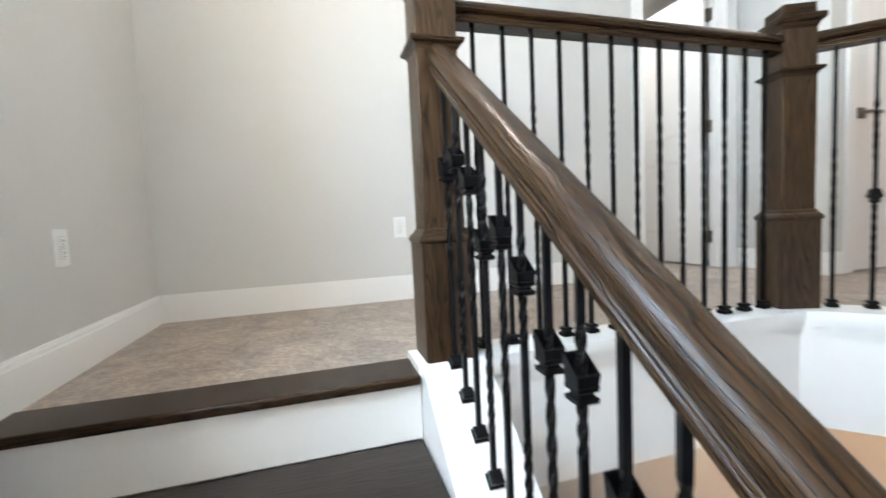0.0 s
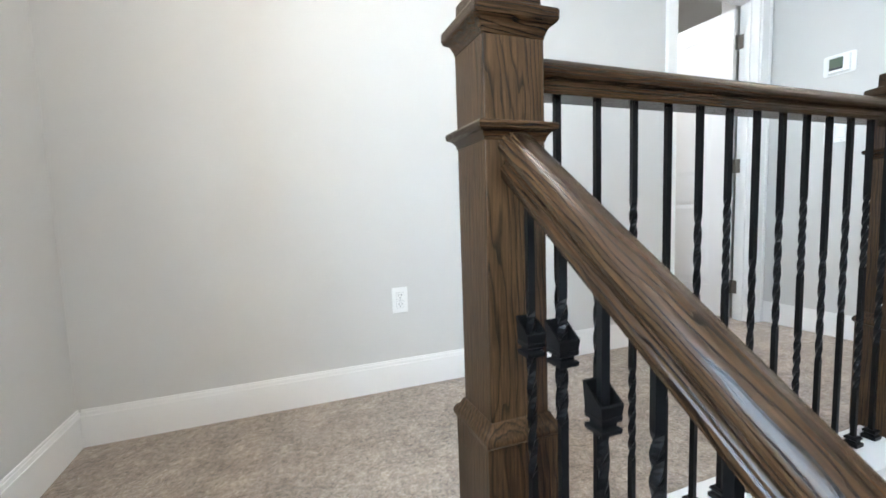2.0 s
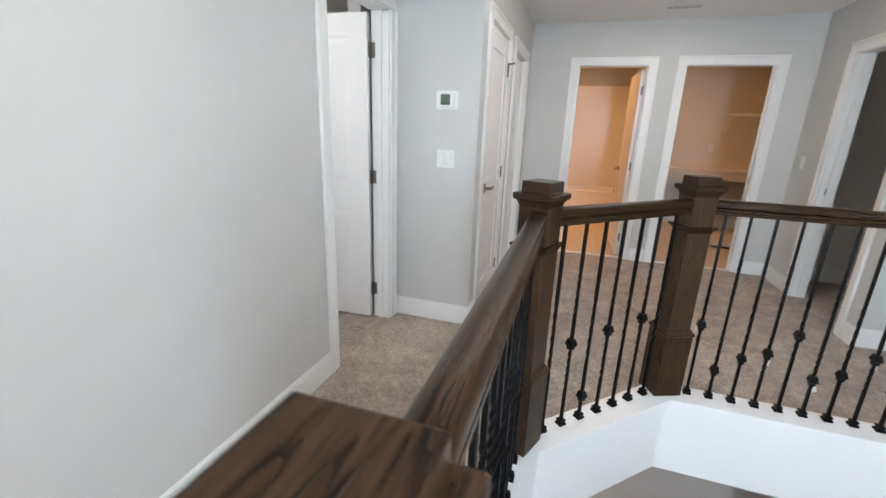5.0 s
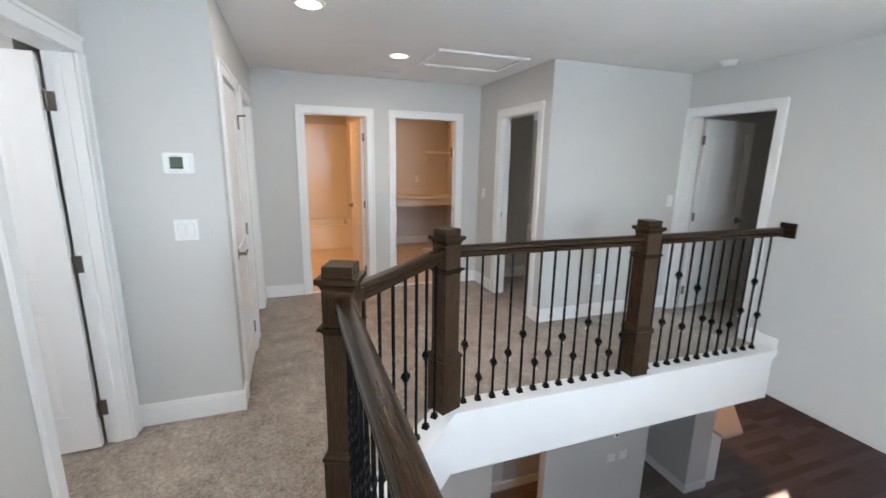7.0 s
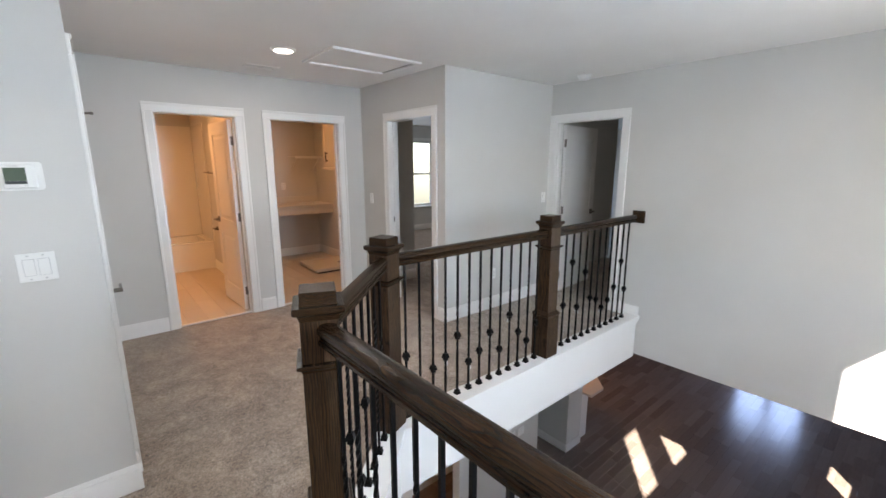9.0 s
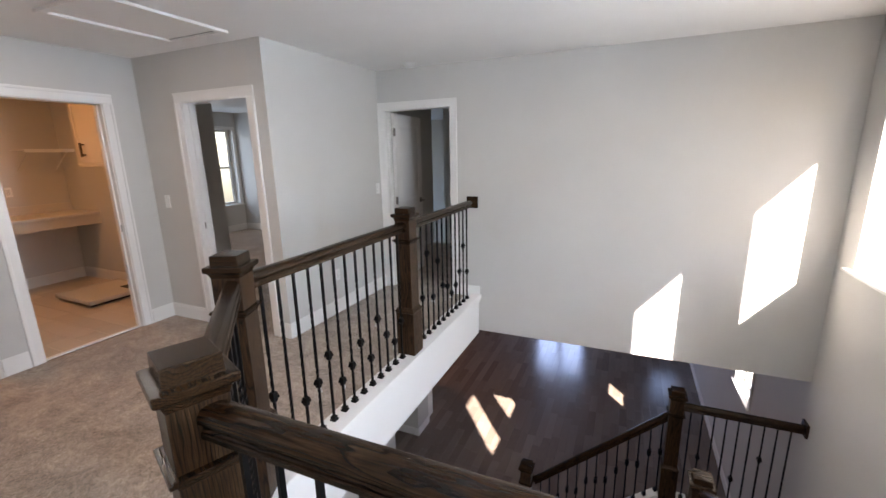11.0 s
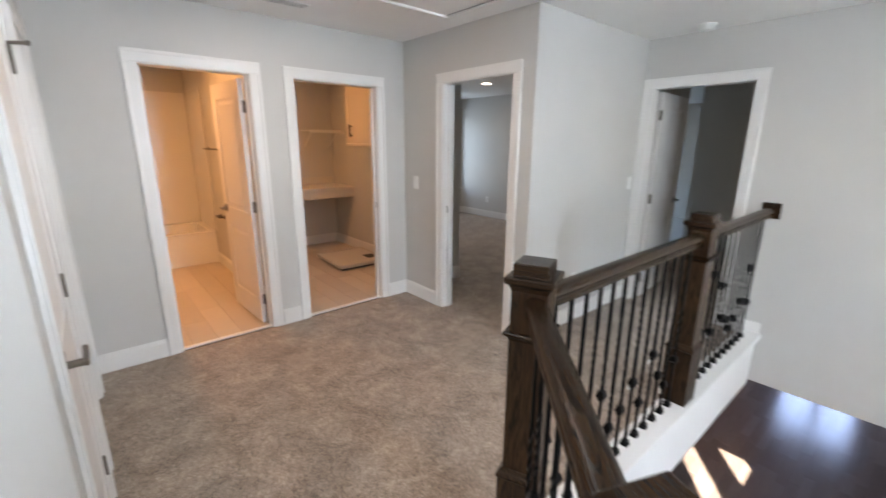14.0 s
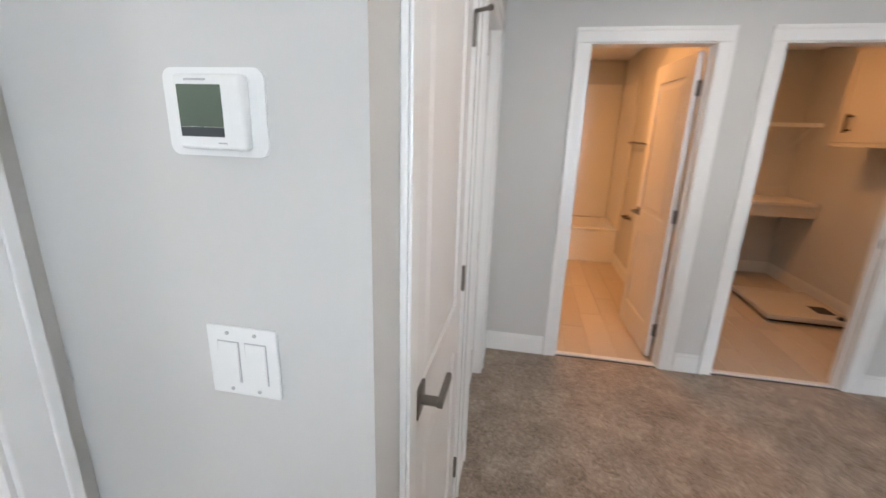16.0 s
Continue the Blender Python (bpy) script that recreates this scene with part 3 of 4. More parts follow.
baseboard("x", LEFT, 1, 1.46, NY)
baseboard("y", NY, -1, LEFT + 0.015, DOOR1[0] - CW)
baseboard("x", TX, -1, CY - 0.014, NY)
baseboard("y", CY, -1, TX, CLOSET[0] - CW)
baseboard("y", CY, -1, CLOSET[1] + CW, LINEN[0] - CW)
baseboard("y", CY, -1, LINEN[1] + CW, FX)
baseboard("x", FX, -1, BATH[1] + CW, CY - 0.015)
baseboard("x", FX, -1, LAUNDRY[1] + CW, BATH[0] - CW)
baseboard("x", FX, -1, BY + 0.015, LAUNDRY[0] - CW)
baseboard("y", BY, 1, BED[1] + CW, FX)
baseboard("y", BY, 1, KX - 0.014, BED[0] - CW)
baseboard("x", KX, -1, SY + 0.015, BY)
baseboard("y", SY, 1, 2.745, BACK[0] - CW)
baseboard("x", 5.36, -1, -1.33, BY - T)
baseboard("y", -4.58, 1, 4.42, 8.82)
baseboard("x", 8.82, -1, -4.56, -1.55)
baseboard("y", 0.68, 1, FX + T, 7.8)
baseboard("y", -1.08, 1, FX + T, 7.95)
baseboard("x", 7.95, -1, -1.06, 0.57)
baseboard("x", 4.5, -1, 3.0, 5.0)
baseboard("y", 5.0, -1, 1.9, 4.5)
# thresholds
for lo, hi in (BATH, LAUNDRY):
    bm = bmesh.new()
    box(bm, FX + 0.02, lo, -0.003, FX + 0.06, hi, 0.010)
    bevel(bm, 0.003, 1)
    structure("trim_threshold", bm, TRIM, "pale threshold strip between carpet and vinyl", "threshold")

# ---- doors ----


def lever(owner, x, z, y, out, way):
    """A lever handle on a square rose; way is the side to which the lever points."""
    bm = bmesh.new()
    vs = box(bm, x - 0.032, y, z - 0.032, x + 0.032, y + out * 0.008, z + 0.032)
    bevel(bm, 0.002, 2)
    cyl(bm, (x, y + out * 0.008, z), (x, y + out * 0.05, z), 0.011)
    h = part("handle", bm, NICKEL, owner, "brushed nickel lever handle", True)
    bm = bmesh.new()
    box(bm, x - 0.012 if way > 0 else x - 0.105, y + out * 0.042, z - 0.010, x + 0.105 if way > 0 else x + 0.012, y + out * 0.056, z + 0.010)
    bevel(bm, 0.004, 2)
    part("lever", bm, NICKEL, h)


def door_leaf(name, label, width, m, mirror=1, handles=True, height=2.005, stop=False, hinge_side=1):
    """A two-panel moulded door. Its hinge edge is at the origin, the leaf runs along +x, its faces look to +y and -y."""
    t = thing(name, label, "door", m)
    th = 0.035
    bm = bmesh.new()
    box(bm, 0.003, -th + 0.007, 0.012, width, -0.007, height)
    part("slab", bm, DOORP, t)
    st, w = 0.115, width
    for y0, y1 in ((-0.0065, 0.0), (-th, -th + 0.0065)):
        bm = bmesh.new()
        box(bm, 0.003, y0, 0.012, st, y1, height)
        box(bm, w - st, y0, 0.012, w, y1, height)
        for z0, z1 in ((0.012, 0.215), (0.80, 0.965), (height - 0.125, height)):
            box(bm, st + 0.0003, y0, z0, w - st - 0.0003, y1, z1)
        part("stiles", bm, DOORP, t)
        for z0, z1 in ((0.215, 0.80), (0.965, height - 0.125)):
            bm = bmesh.new()
            inn = 0.0 if y1 == 0.0 else -th
            sgn = 1 if y1 == 0.0 else -1
            base = -0.007 if sgn > 0 else -th + 0.007
            g, k = 0.022, 0.05
            lo = [bm.verts.new((x, base, z)) for x, z in ((st + g, z0 + g), (w - st - g, z0 + g), (w - st - g, z1 - g), (st + g, z1 - g))]
            hi = [bm.verts.new((x, base + sgn * 0.0055, z)) for x, z in ((st + k, z0 + k), (w - st - k, z0 + k), (w - st - k, z1 - k), (st + k, z1 - k))]
            bm.faces.new(hi)
            for i in range(4):
                bm.faces.new((lo[i], lo[(i + 1) % 4], hi[(i + 1) % 4], hi[i]))
            part("panel", bm, DOORP, t)
    for z in (0.22, 1.02, 1.80):
        bm = bmesh.new()
        s = hinge_side
        y = 0.0055 if s > 0 else -th - 0.0055
        cyl(bm, (-0.002, y, z - 0.045), (-0.002, y, z + 0.045), 0.0065, seg=10)
        box(bm, -0.0015, min(y, -th / 2), z - 0.044, 0.0025, max(y, -th / 2), z + 0.044)
        box(bm, -0.034, y - 0.002, z - 0.044, -0.002, y + 0.002, z + 0.044)
        h = part("hinge", bm, NICKEL, t, "brushed nickel hinge")
        if stop and z > 1.7:
            bm = bmesh.new()
            cyl(bm, (0, y, z + 0.05), (0.03, y + s * 0.045, z + 0.05), 0.006, seg=10)
            cyl(bm, (0.03, y + s * 0.045, z + 0.05), (0.036, y + s * 0.05, z + 0.05), 0.009, seg=10)
            part("door_stop", bm, NICKEL, h)
    if handles:
        lever(t, width - 0.065, 0.95, 0.0, 1, -1)
        lever(t, width - 0.065, 0.95, -th, -1, -1)
    return t


# hinged at its end, the leaf is laid along the wall and then swung
door_leaf("door_1", "white two-panel door standing open into a room", 0.70, pose(DOOR1[1] - 0.060, NY + T + 0.006, 0, 0, 0, 92), hinge_side=-1, stop=True)
door_leaf("door_2", "white two-panel closet door, closed, with a lever handle", 0.66, pose(CLOSET[1] - 0.017, CY - 0.004, 0, 0, 0, 180), hinge_side=1, stop=True)
door_leaf("door_3", "white two-panel linen closet door, closed", 0.70, pose(LINEN[0] + 0.017, CY + 0.075, 0, 0, 0, 0), hinge_side=-1, handles=False)
door_leaf("door_4", "white two-panel bathroom door standing open inwards", 0.69, pose(FX + T + 0.004, BATH[0] + 0.058, 0, 0, 0, 3), hinge_side=-1)
door_leaf("door_5", "white two-panel door standing open into a dark room", 0.80, pose(BACK[1] - 0.018, SY - T - 0.004, 0, 0, 0, 275), hinge_side=-1)

# strike plates on bare jambs
for m in (pose(BED[1] - 0.0145, BY - 0.055, 0.95, 0, 0, 90), pose(FX + 0.055, LAUNDRY[0] + 0.0145, 0.95)):
    t = thing("strike_plate", "small dark metal strike plate on a white jamb", "strike plate", m, "strike plates")
    bm = bmesh.new()
    box(bm, -0.014, 0.0, -0.03, 0.014, 0.003, 0.03)
    bevel(bm, 0.001, 1)
    part("plate", bm, NICKEL, t)
    bm = bmesh.new()
    box(bm, -0.006, 0.0032, -0.012, 0.006, 0.0042, 0.012)
    part("slot", bm, DARK, t)

# ---- stairs ----
RISE, RUN, Y0 = 0.185, 0.26, 1.390
SX0, SX1 = LEFT, 0.455
stairs = thing("staircase", "staircase with dark wood treads and white risers", "stairs")
bm = bmesh.new()
box(bm, SX0, Y0, -0.022, SX1, 1.56, 0.006)
bevel(bm, 0.008, 3)
part("nosing", bm, OAK_X, stairs, "dark-stained oak nosing at the stair head")
for i in range(10):
    z, y = -RISE * i, Y0 - RUN * i
    x0 = LEFT if i < 1 else SIDE
    bm = bmesh.new()
    box(bm, x0, y + 0.022, z - RISE, SX1, y + 0.040, z - 0.024)
    part("riser", bm, TRIM, stairs, "white painted riser")
    if i < 9:
        bm = bmesh.new()
        box(bm, LEFT if i == 0 else SIDE, y - RUN, z - RISE - 0.025, SX1, y + 0.021, z - RISE)
        bevel(bm, 0.008, 2)
        part("tread", bm, TREAD, stairs, "dark wood tread")
LAND = -RISE * 10
# skirt boards along the outer wall
for wx, ya, yb in ((LEFT, 1.46, 1.04), (SIDE, 1.04, -0.9)):
    bm = bmesh.new()
    sl = RISE / RUN
    pts = [(ya, 0.135 + (ya - 1.46) * sl), (yb, 0.135 + (yb - 1.46) * sl), (yb, -0.35 + (yb - 1.46) * sl), (ya, -0.35 + (ya - 1.46) * sl)]
    rows = [[bm.verts.new((x, y, z)) for y, z in pts] for x in (wx + 0.0005, wx + 0.014)]
    for i in range(4):
        bm.faces.new((rows[0][i], rows[0][(i + 1) % 4], rows[1][(i + 1) % 4], rows[1][i]))
    bm.faces.new(rows[0])
    bm.faces.new(rows[1][::-1])
    part("skirt_board", bm, TRIM, stairs, "white sloping skirt board")
SL = RISE / RUN
for x0, x1, up, name in ((0.458, 0.648, 0.032, "stringer"),):
    bm = bmesh.new()
    ya, yb = 1.56, Y0 - RUN * 9 - 0.02
    pts = [(ya, min(-0.03, up)), (Y0, up), (yb, up + (yb - Y0) * SL), (yb, (yb - Y0) * SL - 0.30), (ya, -0.40)]
    rows = [[bm.verts.new((x, y, z)) for y, z in pts] for x in (x0, x1)]
    for i in range(len(pts)):
        bm.faces.new((rows[0][i], rows[0][(i + 1) % 5], rows[1][(i + 1) % 5], rows[1][i]))
    bm.faces.new(rows[0])
    bm.faces.new(rows[1][::-1])
    part(name, bm, TRIM, stairs, "white painted stringer")
bm = bmesh.new()
box(bm, SIDE, SY + 0.002, LAND - 0.28, 0.66, Y0 - RUN * 9 + 0.021, LAND)
part("landing", bm, TREAD, stairs, "dark wood landing")
for i in range(7):
    z, x = LAND - (LAND - LOW) / 7 * i, 0.66 + 0.24 * i
    r = (LAND - LOW) / 7
    bm = bmesh.new()
    box(bm, x - 0.02, SY + 0.03, z - r, x - 0.002, -0.9, z - 0.026)
    part("riser", bm, TRIM, stairs, "white painted riser")
    if i < 6:
        bm = bmesh.new()
        box(bm, x, SY + 0.03, z - r - 0.025, x + 0.24, -0.9, z - r)
        bevel(bm, 0.006, 2)
        part("tread", bm, TREAD, stairs, "dark wood tread")

STAIR_BAR = [baluster_mesh(0.812, [(0.30, 0.60)]), baluster_mesh(0.812, [(0.12, 0.32), (0.50, 0.70)])]


def sloping_railing(label, a, b, count, knuckles):
    """A railing whose rail top runs from a to b, with upright bars of one length below it."""
    a, b = Vector(a), Vector(b)
    t = thing("railing", label, "railing", None, "iron and oak railings")
    d = b - a
    flat = math.hypot(d.x, d.y)
    yaw = math.degrees(math.atan2(d.y, d.x))
    t.matrix_basis = pose(a.x, a.y, a.z, 0, 0, yaw)
    slope = d.z / flat
    # the rail is built along x and then tilted, so that the grain follows it
    length = d.length
    bm = bmesh.new()
    prism(bm, [(u, v - 0.070) for u, v in RAIL], Matrix.Translation((0, 0, 0)) @ Matrix.Rotation(-math.pi / 2, 4, "Z"), Matrix.Translation((length, 0, 0)) @ Matrix.Rotation(-math.pi / 2, 4, "Z"))
    r = part("handrail", bm, OAK_X, t, "dark-stained oak handrail", True)
    r.matrix_basis = Matrix.Rotation(-math.atan(slope), 4, "Y")
    for i in range(count):
        u = 0.026 + (flat - 0.03) * i / count
        bar = shared("baluster", STAIR_BAR[i % 2], t, pose(u, 0, slope * u - 0.885))
        shared("shoe", SHOE, bar, pose(0, 0, 0.002, 0, math.degrees(-math.atan(slope)), 0))
        k = knuckles[i % len(knuckles)]
        if k:
            shared("knuckle", CUP, bar, pose(0, 0, k))
    return t


sloping_railing("sloping stair railing with twisted iron bars and oak handrail", (0.553, 1.414, 0.925), (0.553, -0.885, 0.925 - 2.299 * SL), 26, [0.545, 0.62, 0.62, 0.535, 0.625, 0.61, 0.56, 0.61])
newel(0.553, -0.95, LAND, 1.20, "dark-stained oak newel post on the stair landing")
newel(0.60, -2.085, LAND, 1.20, "dark-stained oak newel post on the stair landing")
newel(2.00, -2.085, LOW, 1.20, "dark-stained oak newel post at the foot of the stairs")
newel(2.00, -0.95, LOW, 1.20, "dark-stained oak newel post at the foot of the stairs")
level_railing("level iron railing of the stair landing, ending at the wall", (SIDE - 0.03, -2.085, 0), (0.60, -2.085, 0), 9, [0, 0, 0.62, 0, 0.35, 0, 0, 0.5, 0], [0, 1], LAND)
for y in (-2.085, -0.95):
    sloping_railing("sloping iron railing down to the great room", (0.666, y, LAND + 0.95), (1.934, y, LOW + 1.02), 13, [0.45, 0.5, 0.42, 0.5, 0.46, 0.4])
for y in (-2.085, -0.95):
    bm = bmesh.new()
    pts = [(0.55, LAND + 0.005), (0.70, LAND + 0.03), (1.99, LOW + 0.11), (1.99, LOW), (0.55, LOW)]
    rows = [[bm.verts.new((x, yy, z)) for x, z in pts] for yy in (y - 0.06, y + 0.06)]
    for i in range(5):
        bm.faces.new((rows[0][i], rows[0][(i + 1) % 5], rows[1][(i + 1) % 5], rows[1][i]))
    bm.faces.new(rows[0])
    bm.faces.new(rows[1][::-1])
    part("stringer", bm, TRIM, stairs, "white painted stringer")
bm = bmesh.new()
box(bm, SIDE, -2.155, LAND + 0.001, 0.66, -2.015, LAND + 0.03)
part("curb", bm, TRIM, stairs, "white curb under the landing railing")

# oak block where the rail meets the long wall
t = thing("rail_end_block", "dark-stained oak wall block at the railing's end", "rail block", pose(2.67, SY, RAIL_TOP - 0.03))
bm = bmesh.new()
box(bm, -0.062, 0.0, -0.062, 0.062, 0.022, 0.062)
bevel(bm, 0.006, 2)
part("block", bm, OAK_X, t)
t = thing("rail_end_block", "dark-stained oak wall block on the stair landing", "rail block", pose(SIDE, -2.085, LAND + RAIL_TOP - 0.03, 0, 0, -90))
bm = bmesh.new()
box(bm, -0.062, 0.0, -0.062, 0.062, 0.022, 0.062)
bevel(bm, 0.006, 2)
part("block", bm, OAK_X, t)

# white end piece of the curb at the wall
bm = bmesh.new()
box(bm, 2.585, SY + 0.001, -0.02, 2.752, SY + 0.016, 0.12)
bevel(bm, 0.004, 2)
structure("trim_curb_end", bm, TRIM, "small white trim piece where the curb meets the wall", "trim")

# ---- wall fixtures ----
GREY = mat("grey_print_and_gap_shade", 0.6)[0]
GREY.node_tree.nodes["Principled BSDF"].inputs["Base Color"].default_value = (0.46, 0.46, 0.46, 1)



def plate(name, label, category, m, w, h, group=""):
    t = thing(name, label, category, m, group)
    bm = bmesh.new()
    vs = box(bm, -w / 2, -0.006, -h / 2, w / 2, 0, h / 2)
    bevel(bm, 0.0025, 2)
    part("cover", bm, PLASTIC, t)
    return t


def screws(t, spots):
    for x, z in spots:
        bm = bmesh.new()
        cyl(bm, (x, -0.006, z), (x, -0.0075, z), 0.003, seg=10)
        part("screw", bm, GREY, t)


def switch(m, gangs, label):
    t = plate("light_switch", label, "light switch", m, 0.072 + 0.046 * (gangs - 1), 0.117, "rocker light switches")
    for g in range(gangs):
        x = (g - (gangs - 1) / 2) * 0.046
        bm = bmesh.new()
        vs = box(bm, x - 0.0165, -0.0105, -0.033, x + 0.0165, -0.0069, 0.033)
        for v in vs:
            if v.co.z > 0 and v.co.y < -0.009:  # tilted rocker
                v.co.y += 0.0025
        part("rocker", bm, PLASTIC, t)
        # grey sheet behind the rocker colours in the shade of its gap
        bm = bmesh.new()
        box(bm, x - 0.0182, -0.0068, -0.0347, x + 0.0182, -0.0062, 0.0347)
        part("rocker_gap_shade", bm, GREY, t)
    screws(t, [((g - (gangs - 1) / 2) * 0.046, s * 0.048) for g in range(gangs) for s in (-1, 1)])
    return t


def outlet(m, label):
    t = plate("wall_outlet", label, "wall outlet", m, 0.070, 0.115, "wall outlets")
    for z in (-0.0195, 0.0195):
        bm = bmesh.new()
        box(bm, -0.0165, -0.009, z - 0.0145, 0.0165, -0.0069, z + 0.0145)
        bevel(bm, 0.002, 2)
        s = part("socket", bm, PLASTIC, t)
        # grey rim round the socket stands for shade in the joint
        bm = bmesh.new()
        box(bm, -0.0178, -0.0068, z - 0.0158, 0.0178, -0.0062, z + 0.0158)
        part("socket_gap_shade", bm, GREY, s)
        for x, hh in ((-0.0065, 0.008), (0.0065, 0.0065)):
            bm = bmesh.new()
            box(bm, x - 0.0016, -0.0096, z - hh / 2 + 0.003, x + 0.0012, -0.0091, z + hh / 2 + 0.003)
            part("slot", bm, DARK, s)
        bm = bmesh.new()
        cyl(bm, (0, -0.0096, z - 0.008), (0, -0.0091, z - 0.008), 0.0026, seg=10)
        part("ground_hole", bm, DARK, s)
    screws(t, [(0, 0)])
    return t


# in a plate's own frame it looks to -y
outlet(pose(0.625, NY, 0.405), "white duplex outlet on the light grey wall")
outlet(pose(LEFT, 1.845, 0.405, 0, 0, 90), "white duplex outlet on the wall beside the stairs")
outlet(pose(KX, -1.24, 0.39, 0, 0, -90), "white duplex outlet on the bright wall behind the railing")
outlet(pose(8.0, -4.58, 0.37, 0, 0, 180), "white duplex outlet on the bedroom wall")
outlet(pose(7.95, -0.485, 1.20, 0, 0, -90), "white duplex outlet above the laundry counter")
switch(pose(TX, 2.228, 1.158, 0, 0, -90), 2, "white double rocker light switch below the thermostat")
switch(pose(5.148, BY, 1.165, 0, 0, 180), 1, "white rocker light switch beside the bedroom door")
switch(pose(KX, -2.07, 1.18, 0, 0, -90), 1, "white rocker light switch on the bright wall")

t = thing("thermostat", "white thermostat with a green-grey display", "thermostat", pose(TX, 2.230, 1.523, 0, 0, -90))
bm = bmesh.new()
ring = []
for cx, cz, a0 in ((0.059, 0.041, 0), (-0.059, 0.041, 90), (-0.059, -0.041, 180), (0.059, -0.041, 270)):
    ring += [(cx + 0.014 * math.cos(radians(a0 + 15 * k)), cz + 0.014 * math.sin(radians(a0 + 15 * k))) for k in range(7)]
prism(bm, ring, pose(0, -0.004, 0), pose(0, 0, 0))
part("wall_plate", bm, PLASTIC, t)
bm = bmesh.new()
box(bm, -0.045, -0.021, -0.046, 0.053, -0.0042, 0.046)
bevel(bm, 0.005, 3)
body = part("body", bm, PLASTIC, t)
LCD = mat("display_glass", 0.15)[0]
LCD.node_tree.nodes["Principled BSDF"].inputs["Base Color"].default_value = (0.105, 0.140, 0.105, 1)
LCD2 = mat("display_bar", 0.15)[0]
LCD2.node_tree.nodes["Principled BSDF"].inputs["Base Color"].default_value = (0.065, 0.072, 0.078, 1)
bm = bmesh.new()
box(bm, -0.038, -0.0222, -0.018, 0.024, -0.0212, 0.033)
part("display", bm, LCD, t, "dull green display")
bm = bmesh.new()
box(bm, -0.038, -0.0222, -0.030, 0.024, -0.0212, -0.0183)
part("display_bar", bm, LCD2, t)
bm = bmesh.new()
box(bm, -0.026, -0.0218, 0.0375, 0.004, -0.0211, 0.0400)
part("print", bm, GREY, t)
bm = bmesh.new()
box(bm, 0.014, -0.0218, -0.0385, 0.026, -0.0211, -0.0368)
part("print", bm, GREY, t)

# ---- ceiling fixtures ----
GLOW = bpy.data.materials.new("lamp_lens")
GLOW.use_nodes = True
gb = GLOW.node_tree.nodes["Principled BSDF"]
gb.inputs["Emission Color"].default_value = (1.0, 0.90, 0.78, 1)
gb.inputs["Emission Strength"].default_value = 1.0


def recessed(x, y, z=None):
    t = thing("recessed_light", "white round recessed ceiling light, lit", "ceiling light", pose(x, y, H if z is None else z), "recessed ceiling lights")
    bm = bmesh.new()
    cyl(bm, (0, 0, -0.012), (0, 0, 0), 0.085, 0.095, 40)
    part("trim_ring", bm, PLASTIC, t, "white trim ring", True)
    bm = bmesh.new()
    cyl(bm, (0, 0, -0.0145), (0, 0, -0.0122), 0.066, 0.070, 40)
    part("lens", bm, GLOW, t, "glowing frosted lens")


# includes the added, unseen fitting over the landing
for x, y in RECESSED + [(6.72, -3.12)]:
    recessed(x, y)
# fitting made up for the lower hall fill lamp, out of view
recessed(3.0, 2.0, LCEIL)

hx0, hx1, hy0, hy1 = 3.855, 4.465, -0.345, 0.490
t = thing("attic_hatch", "white attic hatch panel framed with trim in the ceiling", "attic hatch", pose((hx0 + hx1) / 2, (hy0 + hy1) / 2, H))
w, d = (hx1 - hx0) / 2, (hy1 - hy0) / 2
bm = bmesh.new()
box(bm, -w + 0.045, -d + 0.045, -0.004, w - 0.045, d - 0.045, -0.0005)
part("panel", bm, CEIL, t)
for a in ((-w, -d, -w + 0.045, d), (w - 0.045, -d, w, d), (-w + 0.0455, -d, w - 0.0455, -d + 0.045), (-w + 0.0455, d - 0.045, w - 0.0455, d)):
    bm = bmesh.new()
    box(bm, a[0], a[1], -0.020, a[2], a[3], -0.0005)
    bevel(bm, 0.003, 2)
    part("trim", bm, TRIM, t)
# dark strips on two sides draw the shade in the panel's gap
bm = bmesh.new()
box(bm, -w + 0.046, -d + 0.046, -0.0062, -w + 0.052, d - 0.046, -0.0045)
box(bm, -w + 0.053, -d + 0.046, -0.0062, w - 0.046, -d + 0.052, -0.0045)
part("gap_shade", bm, DARK, t)

t = thing("ceiling_vent", "white metal ceiling vent with slats", "vent", pose(4.92, 0.685, H, 0, 0, 90))
for a in ((-0.15, -0.065, 0.15, -0.053), (-0.15, 0.053, 0.15, 0.065), (-0.15, -0.0525, -0.138, 0.0525), (0.138, -0.0525, 0.15, 0.0525)):
    bm = bmesh.new()
    box(bm, a[0], a[1], -0.006, a[2], a[3], -0.0005)
    bevel(bm, 0.002, 1)
    part("frame", bm, PLASTIC, t)
# near-black sheet in place of the shaded duct behind the slats
bm = bmesh.new()
box(bm, -0.1375, -0.0525, -0.002, 0.1375, 0.0525, -0.0008)
part("duct_shade", bm, DARK, t)
for i in range(7):
    bm = bmesh.new()
    box(bm, -0.1370, -0.0024, -0.0010, 0.1370, 0.0024, 0.0)
    s = part("slat", bm, PLASTIC, t)
    s.matrix_basis = pose(0, -0.045 + 0.015 * i, -0.0030, 4, 0, 0)

t = thing("smoke_detector", "white round smoke detector on the ceiling", "smoke detector", pose(3.265, -1.965, H))
bm = bmesh.new()
cyl(bm, (0, 0, -0.010), (0, 0, 0), 0.070, 0.072, 36)
part("base", bm, PLASTIC, t, smooth=False)
bm = bmesh.new()
cyl(bm, (0, 0, -0.040), (0, 0, -0.0102), 0.048, 0.062, 36)
part("body", bm, PLASTIC, t)
bm = bmesh.new()
